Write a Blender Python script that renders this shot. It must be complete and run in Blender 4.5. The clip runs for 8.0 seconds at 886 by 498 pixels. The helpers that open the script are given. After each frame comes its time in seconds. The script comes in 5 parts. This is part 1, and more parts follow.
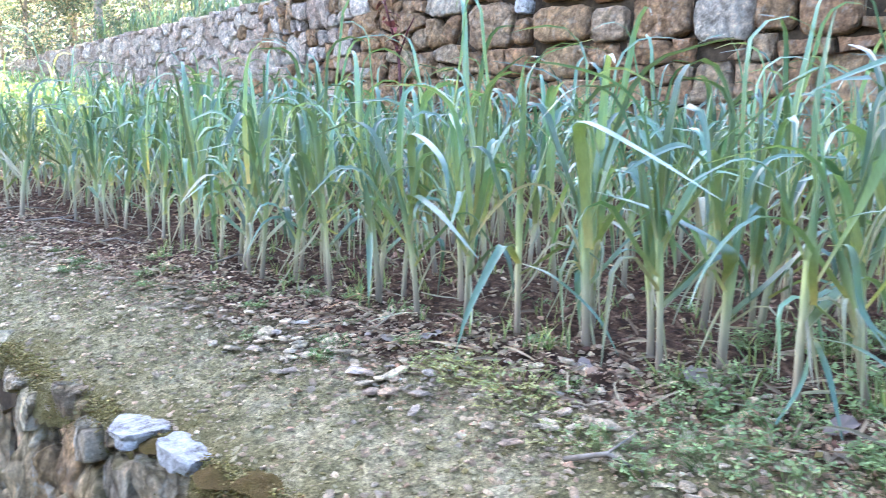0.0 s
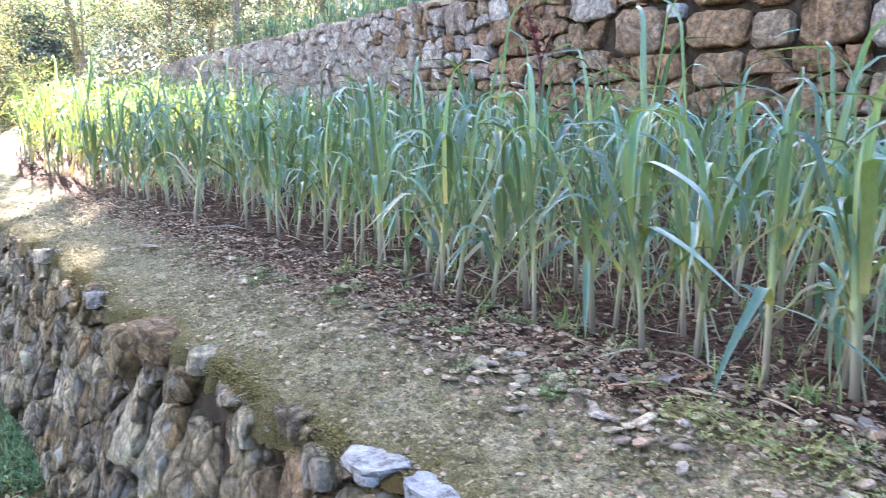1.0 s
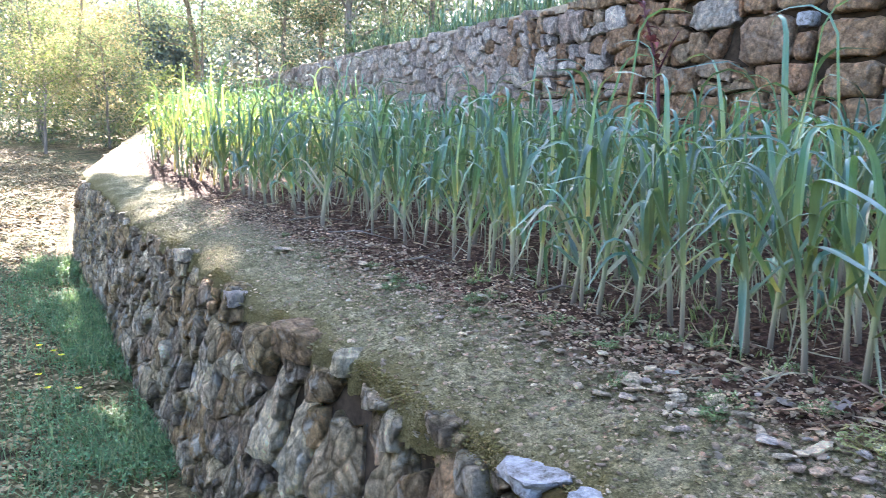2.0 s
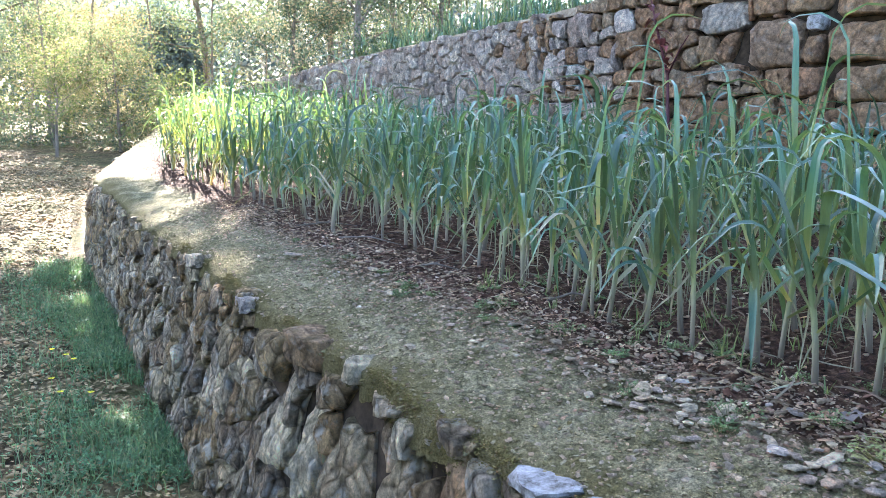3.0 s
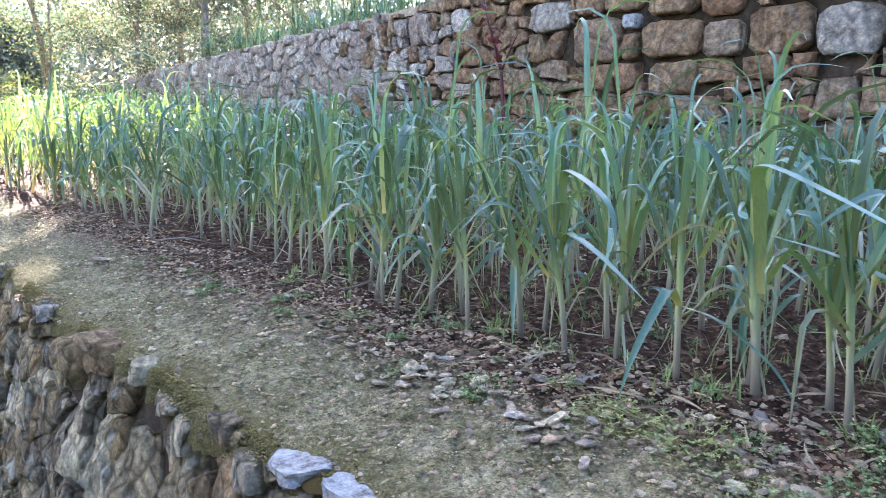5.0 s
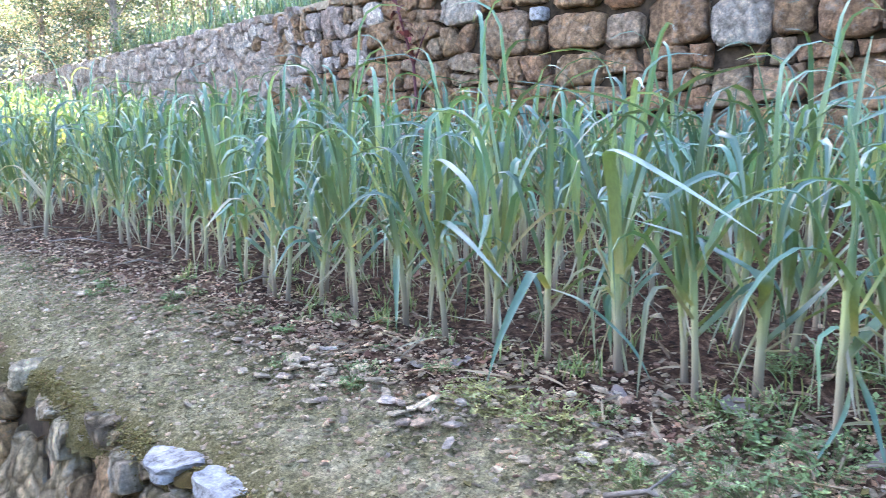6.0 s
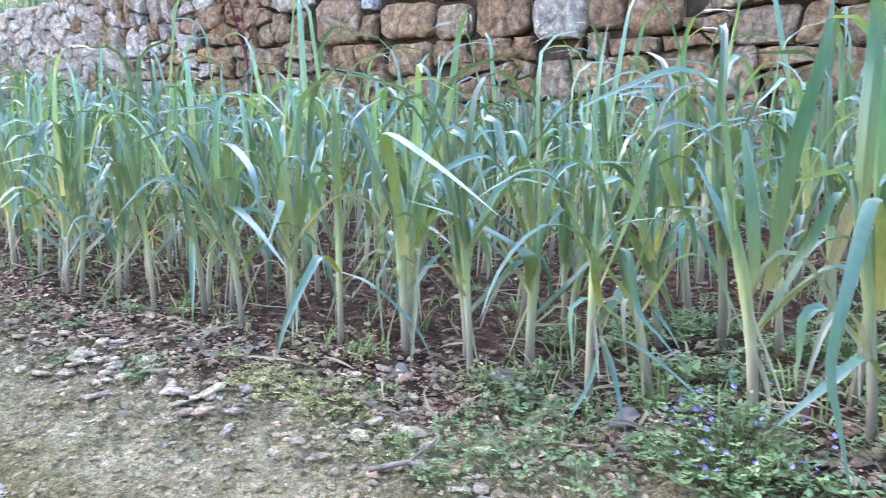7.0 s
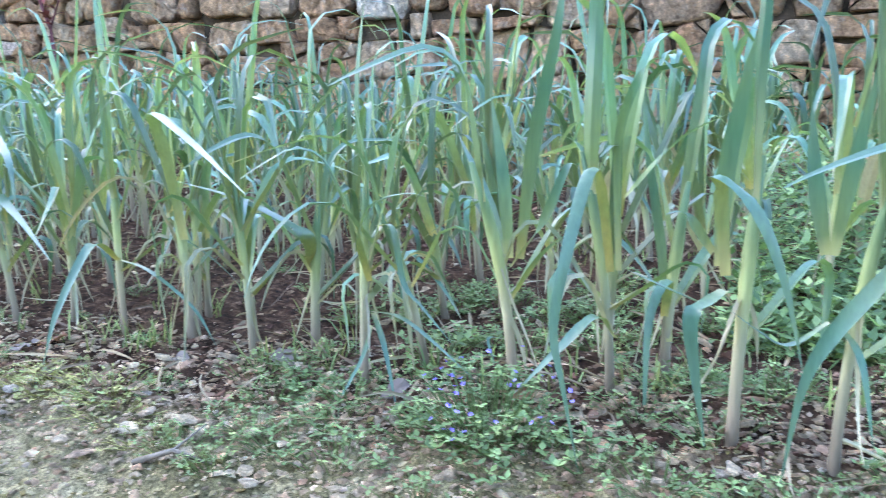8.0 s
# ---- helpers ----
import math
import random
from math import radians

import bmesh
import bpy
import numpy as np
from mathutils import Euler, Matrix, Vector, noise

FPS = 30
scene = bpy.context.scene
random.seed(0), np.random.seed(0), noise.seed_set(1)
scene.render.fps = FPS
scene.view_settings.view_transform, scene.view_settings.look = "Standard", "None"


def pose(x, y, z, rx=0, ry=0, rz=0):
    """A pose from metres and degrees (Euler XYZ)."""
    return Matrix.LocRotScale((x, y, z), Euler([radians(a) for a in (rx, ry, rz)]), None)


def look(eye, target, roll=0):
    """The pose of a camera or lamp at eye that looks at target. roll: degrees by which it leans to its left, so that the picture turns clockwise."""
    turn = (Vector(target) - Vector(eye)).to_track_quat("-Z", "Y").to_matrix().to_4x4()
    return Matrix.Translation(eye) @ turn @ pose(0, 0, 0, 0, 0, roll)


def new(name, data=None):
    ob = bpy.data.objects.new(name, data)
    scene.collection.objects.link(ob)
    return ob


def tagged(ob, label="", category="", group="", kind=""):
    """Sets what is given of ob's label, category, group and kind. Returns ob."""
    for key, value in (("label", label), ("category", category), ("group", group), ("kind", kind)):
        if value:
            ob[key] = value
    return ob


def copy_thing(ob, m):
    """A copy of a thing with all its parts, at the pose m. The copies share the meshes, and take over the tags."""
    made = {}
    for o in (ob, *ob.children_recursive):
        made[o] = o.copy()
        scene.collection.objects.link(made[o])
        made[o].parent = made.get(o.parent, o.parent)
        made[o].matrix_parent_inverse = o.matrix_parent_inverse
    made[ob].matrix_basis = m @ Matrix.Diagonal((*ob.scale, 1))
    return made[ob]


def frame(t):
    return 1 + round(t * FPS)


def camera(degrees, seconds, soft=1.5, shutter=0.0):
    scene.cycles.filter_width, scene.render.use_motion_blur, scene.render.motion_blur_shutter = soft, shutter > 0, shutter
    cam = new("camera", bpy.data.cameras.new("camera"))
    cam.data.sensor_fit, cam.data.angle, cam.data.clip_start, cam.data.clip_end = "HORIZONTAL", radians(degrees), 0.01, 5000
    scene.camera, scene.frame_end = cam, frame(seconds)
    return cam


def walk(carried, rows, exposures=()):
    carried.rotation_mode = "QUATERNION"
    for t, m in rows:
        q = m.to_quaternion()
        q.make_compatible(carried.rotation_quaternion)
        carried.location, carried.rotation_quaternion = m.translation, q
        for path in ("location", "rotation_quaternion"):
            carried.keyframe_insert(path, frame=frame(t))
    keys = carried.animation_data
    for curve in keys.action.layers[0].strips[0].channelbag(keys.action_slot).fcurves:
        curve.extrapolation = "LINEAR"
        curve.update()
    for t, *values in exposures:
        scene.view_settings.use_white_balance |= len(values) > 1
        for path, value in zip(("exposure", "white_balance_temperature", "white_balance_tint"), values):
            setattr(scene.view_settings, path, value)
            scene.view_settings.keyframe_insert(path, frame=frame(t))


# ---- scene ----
cam = camera(58.5, 8.0, 0.25, 0.25)
PATH = [
    (0, (0.123, -0.75, 0.546), (-1.26, 0.662, 0.24), 0.1),
    (0.5, (-0.028, -0.839, 0.576), (-1.496, 0.473, 0.225), -0.2),
    (1, (-0.176, -0.927, 0.611), (-1.735, 0.288, 0.305), 0.5),
    (1.5, (-0.23, -1.013, 0.623), (-1.871, 0.092, 0.33), 1.2),
    (2, (-0.261, -1.07, 0.623), (-1.956, -0.049, 0.331), 1.2),
    (2.2, (-0.264, -1.087, 0.632), (-1.98, -0.098, 0.352), 0.9),
    (3.3, (-0.24, -1.08, 0.648), (-1.938, -0.065, 0.353), 1.1),
    (3.5, (-0.213, -1.043, 0.647), (-1.895, -0.001, 0.356), 0.7),
    (4, (-0.14, -0.961, 0.645), (-1.749, 0.192, 0.362), 0.0),
    (4.5, (-0.081, -0.897, 0.645), (-1.647, 0.315, 0.366), -0.8),
    (4.7, (-0.061, -0.879, 0.631), (-1.613, 0.351, 0.353), -0.5),
    (5.8, (0.057, -0.789, 0.609), (-1.383, 0.566, 0.308), -0.6),
    (6, (0.088, -0.766, 0.607), (-1.322, 0.621, 0.308), -1.0),
    (6.5, (0.162, -0.725, 0.598), (-1.114, 0.785, 0.295), -0.8),
    (7, (0.228, -0.673, 0.589), (-0.9, 0.946, 0.262), -0.6),
    (7.5, (0.303, -0.619, 0.584), (-0.691, 1.079, 0.229), -0.8),
    (8, (0.372, -0.602, 0.58), (-0.427, 1.193, 0.203), -1.0),
]
walk(cam, [(t, look(eye, target, roll)) for t, eye, target, roll in PATH], [(t, s + 4.1, k, g) for t, s, k, g in ((0, 0.9, 6450, 21), (0.5, 0.88, 6550, 24), (1, 0.47, 6550, 24), (1.5, 0.14, 6400, 22), (2, 0.05, 6200, 20), (3.5, -0.08, 6150, 17), (4.5, -0.03, 6250, 20), (6, 0.6, 6400, 23), (6.5, 0.78, 6450, 23), (7, 0.86, 6500, 23), (8, 0.9, 6350, 17))])

# ---------- sky, sun ----------
SUN_TO = Vector((-0.87, 0.15, 0.47)).normalized()
world = bpy.data.worlds.new("sky")
scene.world = world
world.use_nodes = True
wn = world.node_tree.nodes
sky = wn.new("ShaderNodeTexSky")
sky.sky_type, sky.sun_disc = "NISHITA", False
sky.sun_elevation = math.asin(SUN_TO.z)
sky.sun_rotation = math.atan2(SUN_TO.x, SUN_TO.y)
sky.dust_density, sky.ozone_density = 1.2, 0.8
wn["Background"].inputs["Strength"].default_value = 0.08
world.node_tree.links.new(sky.outputs["Color"], wn["Background"].inputs["Color"])
sun = new("sun", bpy.data.lights.new("sun", "SUN"))
sun.data.energy, sun.data.angle, sun.data.color = 5.0, radians(0.5), (1.0, 0.95, 0.86)
sun.matrix_world = look(SUN_TO * 50, (0, 0, 0))


# ---------- node materials ----------
class Mat:
    def __init__(self, name, rough=0.8, gloss=0.12):
        self.m = bpy.data.materials.new(name)
        self.m.use_nodes = True
        self.t = self.m.node_tree
        self.b = self.t.nodes["Principled BSDF"]
        self.out = self.t.nodes["Material Output"]
        self.b.inputs["Roughness"].default_value = rough
        self.b.inputs["Specular IOR Level"].default_value = gloss
        self.co = self.n("ShaderNodeTexCoord").outputs["Object"]

    def n(self, kind):
        return self.t.nodes.new(kind)

    def link(self, a, b):
        self.t.links.new(a, b)

    def world_co(self):
        return self.n("ShaderNodeNewGeometry").outputs["Position"]

    def noise(self, scale, detail=4, rough=0.6, co=None, stretch=None):
        x = self.n("ShaderNodeTexNoise")
        x.inputs["Scale"].default_value, x.inputs["Detail"].default_value, x.inputs["Roughness"].default_value = scale, detail, rough
        src = co or self.co
        if stretch:
            mp = self.n("ShaderNodeMapping")
            mp.inputs["Scale"].default_value = stretch
            self.link(src, mp.inputs["Vector"])
            src = mp.outputs["Vector"]
        self.link(src, x.inputs["Vector"])
        return x.outputs["Fac"]

    def voro(self, scale, co=None, feature="F1"):
        x = self.n("ShaderNodeTexVoronoi")
        x.feature = feature
        x.inputs["Scale"].default_value = scale
        self.link(co or self.co, x.inputs["Vector"])
        return x

    def ramp(self, fac, *stops):
        r = self.n("ShaderNodeValToRGB")
        e = r.color_ramp.elements
        while len(e) < len(stops):
            e.new(0.5)
        for k, (p, c) in zip(e, stops):
            k.position = p
            k.color = (*c, 1) if len(c) == 3 else c
        self.link(fac, r.inputs["Fac"])
        return r.outputs["Color"]

    def mix(self, fac, a, b, mode="MIX"):
        x = self.n("ShaderNodeMix")
        x.data_type, x.blend_type = "RGBA", mode
        for sock, val in ((x.inputs[0], fac), (x.inputs[6], a), (x.inputs[7], b)):
            if isinstance(val, (int, float)):
                sock.default_value = val
            elif isinstance(val, tuple):
                sock.default_value = (*val, 1)
            else:
                self.link(val, sock)
        return x.outputs[2]

    def math(self, op, a, b=0.0):
        x = self.n("ShaderNodeMath")
        x.operation = op
        for sock, val in ((x.inputs[0], a), (x.inputs[1], b)):
            if isinstance(val, (int, float)):
                sock.default_value = val
            else:
                self.link(val, sock)
        return x.outputs[0]

    def color(self, c):
        self.link(c, self.b.inputs["Base Color"])

    def bump(self, h, strength=0.5, dist=0.01):
        x = self.n("ShaderNodeBump")
        x.inputs["Strength"].default_value, x.inputs["Distance"].default_value = strength, dist
        self.link(h, x.inputs["Height"])
        self.link(x.outputs["Normal"], self.b.inputs["Normal"])

    def rand(self, joined):
        if joined:
            return self.n("ShaderNodeNewGeometry").outputs["Random Per Island"]
        return self.n("ShaderNodeObjectInfo").outputs["Random"]

    def attr(self, name="tone"):
        a = self.n("ShaderNodeAttribute")
        a.attribute_name = name
        s = self.n("ShaderNodeSeparateColor")
        self.link(a.outputs["Color"], s.inputs["Color"])
        return s.outputs[0], s.outputs[1], s.outputs[2]

    def through_light(self, col, amount, glow=(1.0, 1.0, 1.0), age=0.0):
        """Light that shines through: fresh leaves tint it by glow, withered ones keep their own colour."""
        tr = self.n("ShaderNodeBsdfTranslucent")
        self.link(self.mix(age, self.mix(1.0, col, glow, "MULTIPLY"), col), tr.inputs["Color"])
        ms = self.n("ShaderNodeMixShader")
        ms.inputs[0].default_value = amount
        self.link(self.b.outputs[0], ms.inputs[1])
        self.link(tr.outputs[0], ms.inputs[2])
        self.link(ms.outputs[0], self.out.inputs["Surface"])


def stone_mat(name, tones, lichen=0.5, joined=False, moss=0.0, strata=1.0, rust=0.5, grain=0.7, crack=0.0, cells=12):
    k = Mat(name, 0.9)
    w = k.world_co()
    r = k.rand(joined)
    base = k.ramp(r, *[(i / (len(tones) - 1), c) for i, c in enumerate(tones)])
    big = k.noise(8, 6, 0.7, w)
    fine = k.noise(60, 6, 0.75, w)
    base = k.mix(k.ramp(big, (0.35, (0, 0, 0)), (0.65, (1, 1, 1))), base, k.mix(rust, base, (0.36, 0.21, 0.11)))
    mid = k.noise(17, 5, 0.7, w, (1, 1, strata))
    base = k.mix(0.9, base, k.ramp(mid, (0.32, (0.48, 0.46, 0.44)), (0.5, (1.15, 1.13, 1.1)), (0.68, (2.2, 2.1, 1.9))), "MULTIPLY")
    base = k.mix(grain, base, k.ramp(fine, (0.32, (0.42, 0.42, 0.42)), (0.68, (1.75, 1.72, 1.68))), "MULTIPLY")
    sp = k.noise(11, 6, 0.7, w)
    base = k.mix(k.math("MULTIPLY", k.ramp(sp, (0.54, (0, 0, 0)), (0.64, (1, 1, 1))), lichen), base, (0.58, 0.55, 0.48))
    if moss:
        up = k.n("ShaderNodeSeparateXYZ")
        k.link(k.n("ShaderNodeNewGeometry").outputs["Normal"], up.inputs[0])
        mm = k.math("MULTIPLY", k.ramp(up.outputs[2], (0.25, (0, 0, 0)), (0.7, (1, 1, 1))), k.ramp(k.noise(9, 4, 0.6, w), (0.42, (0, 0, 0)), (0.6, (1, 1, 1))))
        base = k.mix(k.math("MULTIPLY", mm, moss), base, (0.10, 0.095, 0.02))
    pits = k.noise(34, 8, 0.8, w)
    relief = k.math("ADD", k.math("MULTIPLY", mid, 1.6), k.math("ADD", fine, k.math("MULTIPLY", pits, 1.8)))
    if crack:
        mp = k.n("ShaderNodeMapping")
        mp.inputs["Scale"].default_value = (1.0, 1.0, 0.55)
        k.link(w, mp.inputs["Vector"])
        gap = k.voro(cells, mp.outputs["Vector"], "DISTANCE_TO_EDGE").outputs["Distance"]
        line = k.ramp(gap, (0.0, (0.30, 0.28, 0.26)), (0.10, (1, 1, 1)))
        base = k.mix(crack, base, line, "MULTIPLY")
        cell = k.voro(cells, mp.outputs["Vector"]).outputs["Color"]
        base = k.mix(crack * 0.8, base, k.ramp(cell, (0.1, (0.55, 0.53, 0.50)), (0.5, (1.0, 0.98, 0.93)), (0.9, (1.55, 1.52, 1.45))), "MULTIPLY")
        relief = k.math("ADD", relief, k.math("MULTIPLY", k.ramp(gap, (0.0, (0, 0, 0)), (0.18, (1, 1, 1))), 1.6))
    k.color(base)
    k.bump(relief, 1.0, 0.05)
    return k.m


GREYS = [(0.38, 0.335, 0.25), (0.19, 0.175, 0.15), (0.46, 0.36, 0.21), (0.30, 0.285, 0.25), (0.64, 0.57, 0.41), (0.34, 0.245, 0.14), (0.22, 0.20, 0.17), (0.58, 0.52, 0.40), (0.36, 0.28, 0.17)]
TANS = [(0.389, 0.246, 0.160), (0.304, 0.195, 0.129), (0.440, 0.314, 0.204), (0.372, 0.211, 0.133), (0.440, 0.368, 0.286), (0.280, 0.192, 0.129), (0.406, 0.254, 0.160)]
mat_low = stone_mat("grey_field_stone", GREYS, 0.85, False, 0.5, 0.45, 0.42, crack=0.75)
mat_low_far = stone_mat("grey_field_stone_far", GREYS, 0.85, True, 0.5, 0.45, 0.42, crack=0.75)
mat_up = stone_mat("tan_limestone", TANS, 0.35, grain=0.4, crack=0.4, cells=6)
mat_up_far = stone_mat("tan_limestone_far", [(0.54, 0.48, 0.44), (0.38, 0.31, 0.28), (0.62, 0.57, 0.53), (0.44, 0.34, 0.29), (0.31, 0.27, 0.26)], 0.5, True, rust=0.25)
mat_ochre = stone_mat("rusty_field_stone", [(0.34, 0.24, 0.15), (0.27, 0.20, 0.14)], 0.4, moss=0.5, strata=0.45, rust=0.3, crack=0.5)
mat_buff = stone_mat("buff_field_stone", [(0.62, 0.52, 0.34), (0.66, 0.60, 0.47)], 0.7, rust=0.15, strata=0.45, crack=0.4)
mat_up_pale = stone_mat("lichened_limestone", [(0.44, 0.40, 0.35), (0.50, 0.46, 0.42)], 0.8, grain=0.4, rust=0.3, crack=0.4, cells=6)
mat_up_joined = stone_mat("tan_limestone_joined", TANS, 0.35, True, grain=0.4, crack=0.4, cells=6)
kp = Mat("lichen_stone", 0.9)
kp.color(kp.mix(0.8, kp.ramp(kp.noise(20, 7, 0.75, kp.world_co()), (0.38, (0.10, 0.09, 0.075)), (0.47, (0.27, 0.265, 0.26)), (0.66, (0.50, 0.50, 0.51))), kp.ramp(kp.noise(90, 6, 0.8, kp.world_co()), (0.3, (0.6, 0.6, 0.6)), (0.6, (1.1, 1.1, 1.1))), "MULTIPLY"))
kp.bump(kp.noise(40, 6, 0.8, kp.world_co()), 0.8, 0.02)
mat_pale = kp.m
mat_flake = stone_mat("flat_field_stone", [(0.66, 0.56, 0.41), (0.48, 0.40, 0.30), (0.72, 0.62, 0.47), (0.52, 0.38, 0.28), (0.58, 0.53, 0.49)], 0.4, rust=0.12)
mat_gravel = stone_mat("gravel", [(0.50, 0.41, 0.29), (0.29, 0.225, 0.165), (0.68, 0.58, 0.43), (0.40, 0.28, 0.19), (0.58, 0.485, 0.36)], 0.25, True, rust=0.2)

mat_chip = stone_mat("broken_stone_chips", [(0.40, 0.25, 0.175), (0.50, 0.33, 0.23), (0.74, 0.62, 0.46), (0.32, 0.20, 0.145), (0.58, 0.40, 0.29), (0.82, 0.74, 0.63)], 0.2, True, rust=0.1)


def soil_mat():
    k = Mat("soil_and_moss", 1.0)
    w = k.world_co()
    sep = k.n("ShaderNodeSeparateXYZ")
    k.link(w, sep.inputs[0])
    wob = k.math("MULTIPLY", k.math("SUBTRACT", k.noise(2.2, 4, 0.6, w), 0.5), 0.55)
    band = k.math("ADD", k.attr("tone")[0], wob)
    clod = k.noise(28, 7, 0.75, w)
    # red-brown soil; its near-black stop also paints in shadow under the leeks
    red = k.ramp(clod, (0.35, (0.011, 0.0065, 0.0045)), (0.52, (0.09, 0.048, 0.029)), (0.70, (0.34, 0.215, 0.14)))
    fine = k.noise(140, 6, 0.8, w)
    moss = k.ramp(k.noise(7, 6, 0.7, w), (0.3, (0.12, 0.108, 0.045)), (0.5, (0.29, 0.25, 0.135)), (0.7, (0.54, 0.46, 0.30)))
    moss = k.mix(0.8, moss, k.ramp(fine, (0.38, (0.22, 0.22, 0.2)), (0.62, (1.65, 1.65, 1.6))), "MULTIPLY")
    moss = k.mix(0.8, moss, k.ramp(k.noise(48, 5, 0.7, w), (0.38, (0.42, 0.42, 0.40)), (0.60, (1.4, 1.4, 1.38))), "MULTIPLY")
    col = k.mix(k.ramp(band, (0.50, (0, 0, 0)), (0.66, (1, 1, 1))), moss, red)
    olive = k.ramp(fine, (0.35, (0.07, 0.06, 0.018)), (0.65, (0.27, 0.215, 0.085)))
    col = k.mix(k.math("MULTIPLY", k.ramp(k.math("ADD", band, k.math("MULTIPLY", fine, 0.12)), (0.10, (1, 1, 1)), (0.24, (0, 0, 0))), 0.8), col, olive)
    k.color(col)
    k.bump(k.math("ADD", clod, k.math("MULTIPLY", fine, 0.8)), 1.0, 0.035)
    return k.m


def field_mat():
    k = Mat("leaf_litter_field", 1.0)
    w = k.world_co()
    col = k.ramp(k.noise(19, 7, 0.75, w), (0.32, (0.04, 0.029, 0.021)), (0.52, (0.16, 0.115, 0.062)), (0.72, (0.34, 0.26, 0.14)))
    col = k.mix(0.85, col, k.ramp(k.noise(4.5, 5, 0.7, w), (0.40, (0.25, 0.24, 0.22)), (0.58, (1.3, 1.3, 1.2))), "MULTIPLY")
    col = k.mix(k.ramp(k.noise(0.9, 4, 0.6, w), (0.42, (0, 0, 0)), (0.62, (1, 1, 1))), col, k.mix(0.5, col, (0.07, 0.10, 0.03)))
    col = k.mix(0.7, col, k.ramp(k.noise(45, 6, 0.8, w), (0.3, (0.4, 0.4, 0.4)), (0.7, (1.5, 1.5, 1.5))), "MULTIPLY")
    k.color(col)
    k.bump(k.noise(24, 6, 0.75, w), 1.0, 0.04)
    return k.m


def leaf_mat(name, stops, dry, trans=0.3, rough=0.45, glow=(1.6, 1.6, 1.0), gloss=0.25):
    """tone: red runs from a leaf's foot to its tip, green is its age, blue its own shade."""
    k = Mat(name, rough, gloss)
    a, age, rnd = k.attr("tone")
    col = k.ramp(a, *stops)
    col = k.mix(0.9, col, k.ramp(rnd, (0.0, (0.38, 0.45, 0.48)), (0.62, (0.95, 0.96, 0.95)), (0.88, (1.5, 1.4, 1.35)), (1.0, (2.4, 1.9, 1.9))), "MULTIPLY")
    col = k.mix(age, col, dry)
    streak = k.noise(9, 4, 0.6, None, (14, 14, 1))
    col = k.mix(0.55, col, k.ramp(streak, (0.3, (0.72, 0.72, 0.72)), (0.7, (1.25, 1.25, 1.2))), "MULTIPLY")
    k.color(col)
    k.through_light(col, trans, glow, age)
    return k.m


def tree_mat(name, stops, dry, trans, glow):
    """Like leaf_mat; the leaf's own shade runs from bluish, with foliage shadow put into the colour, to yellow-green.
    """
    k = Mat(name, 0.85, 0.15)
    a, age, rnd = k.attr("tone")
    col = k.mix(1.0, k.ramp(a, *stops), k.ramp(rnd, (0.0, (0.55, 0.70, 0.85)), (0.5, (1.0, 1.0, 1.0)), (1.0, (1.5, 1.42, 0.8))), "MULTIPLY")
    col = k.mix(age, col, dry)
    k.color(col)
    k.through_light(col, trans, glow, age)
    return k.m


mat_leek = leaf_mat("leek_leaf", [(0.0, (0.31, 0.33, 0.18)), (0.12, (0.12, 0.19, 0.095)), (0.5, (0.047, 0.140, 0.102)), (1.0, (0.092, 0.182, 0.142))], (0.44, 0.40, 0.28), 0.26, 0.33, (2.5, 1.7, 0.4), 0.5)
mat_stem = leaf_mat("leek_stem", [(0.0, (0.12, 0.086, 0.066)), (0.22, (0.24, 0.195, 0.145)), (0.45, (0.38, 0.355, 0.23)), (0.7, (0.33, 0.37, 0.16)), (1.0, (0.10, 0.17, 0.08))], (0.40, 0.34, 0.22), 0.08, 0.5, (1.2, 1.2, 0.8))
mat_weed = leaf_mat("weed_leaf", [(0.0, (0.10, 0.175, 0.065)), (1.0, (0.19, 0.285, 0.13))], (0.38, 0.34, 0.12), 0.3, 0.5)
mat_grass = leaf_mat("grass", [(0.0, (0.06, 0.13, 0.06)), (1.0, (0.13, 0.26, 0.13))], (0.32, 0.30, 0.16), 0.3, 0.6)
# tree leaves greyed and lightened, so their colour carries the background haze
mat_tree = tree_mat("tree_leaf", [(0.0, (0.085, 0.11, 0.075)), (1.0, (0.15, 0.18, 0.12))], (0.40, 0.31, 0.19), 0.30, (1.0, 1.05, 0.65))
# haze painted in: the far leaves are paled and turned bluish
mat_wood = leaf_mat("hazed_wood_leaf", [(0.0, (0.11, 0.14, 0.15)), (1.0, (0.18, 0.215, 0.20))], (0.26, 0.23, 0.17), 0.12, 0.9)
mat_dark = leaf_mat("dark_belt_leaf", [(0.0, (0.03, 0.055, 0.03)), (1.0, (0.05, 0.085, 0.04))], (0.12, 0.12, 0.05), 0.3, 0.6)
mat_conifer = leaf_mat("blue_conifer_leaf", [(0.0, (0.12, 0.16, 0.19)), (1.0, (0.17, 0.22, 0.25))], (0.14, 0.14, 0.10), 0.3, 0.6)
mat_red = leaf_mat("red_leaf", [(0.0, (0.10, 0.035, 0.045)), (1.0, (0.15, 0.04, 0.05))], (0.3, 0.1, 0.05), 0.3, 0.5)
mat_petal = leaf_mat("violet_petal", [(0.0, (0.20, 0.14, 0.55)), (1.0, (0.32, 0.25, 0.75))], (0.4, 0.4, 0.7), 0.3, 0.6)
mat_yellow = leaf_mat("yellow_petal", [(0.0, (0.70, 0.60, 0.04)), (1.0, (0.75, 0.68, 0.05))], (0.6, 0.5, 0.1), 0.3, 0.6)


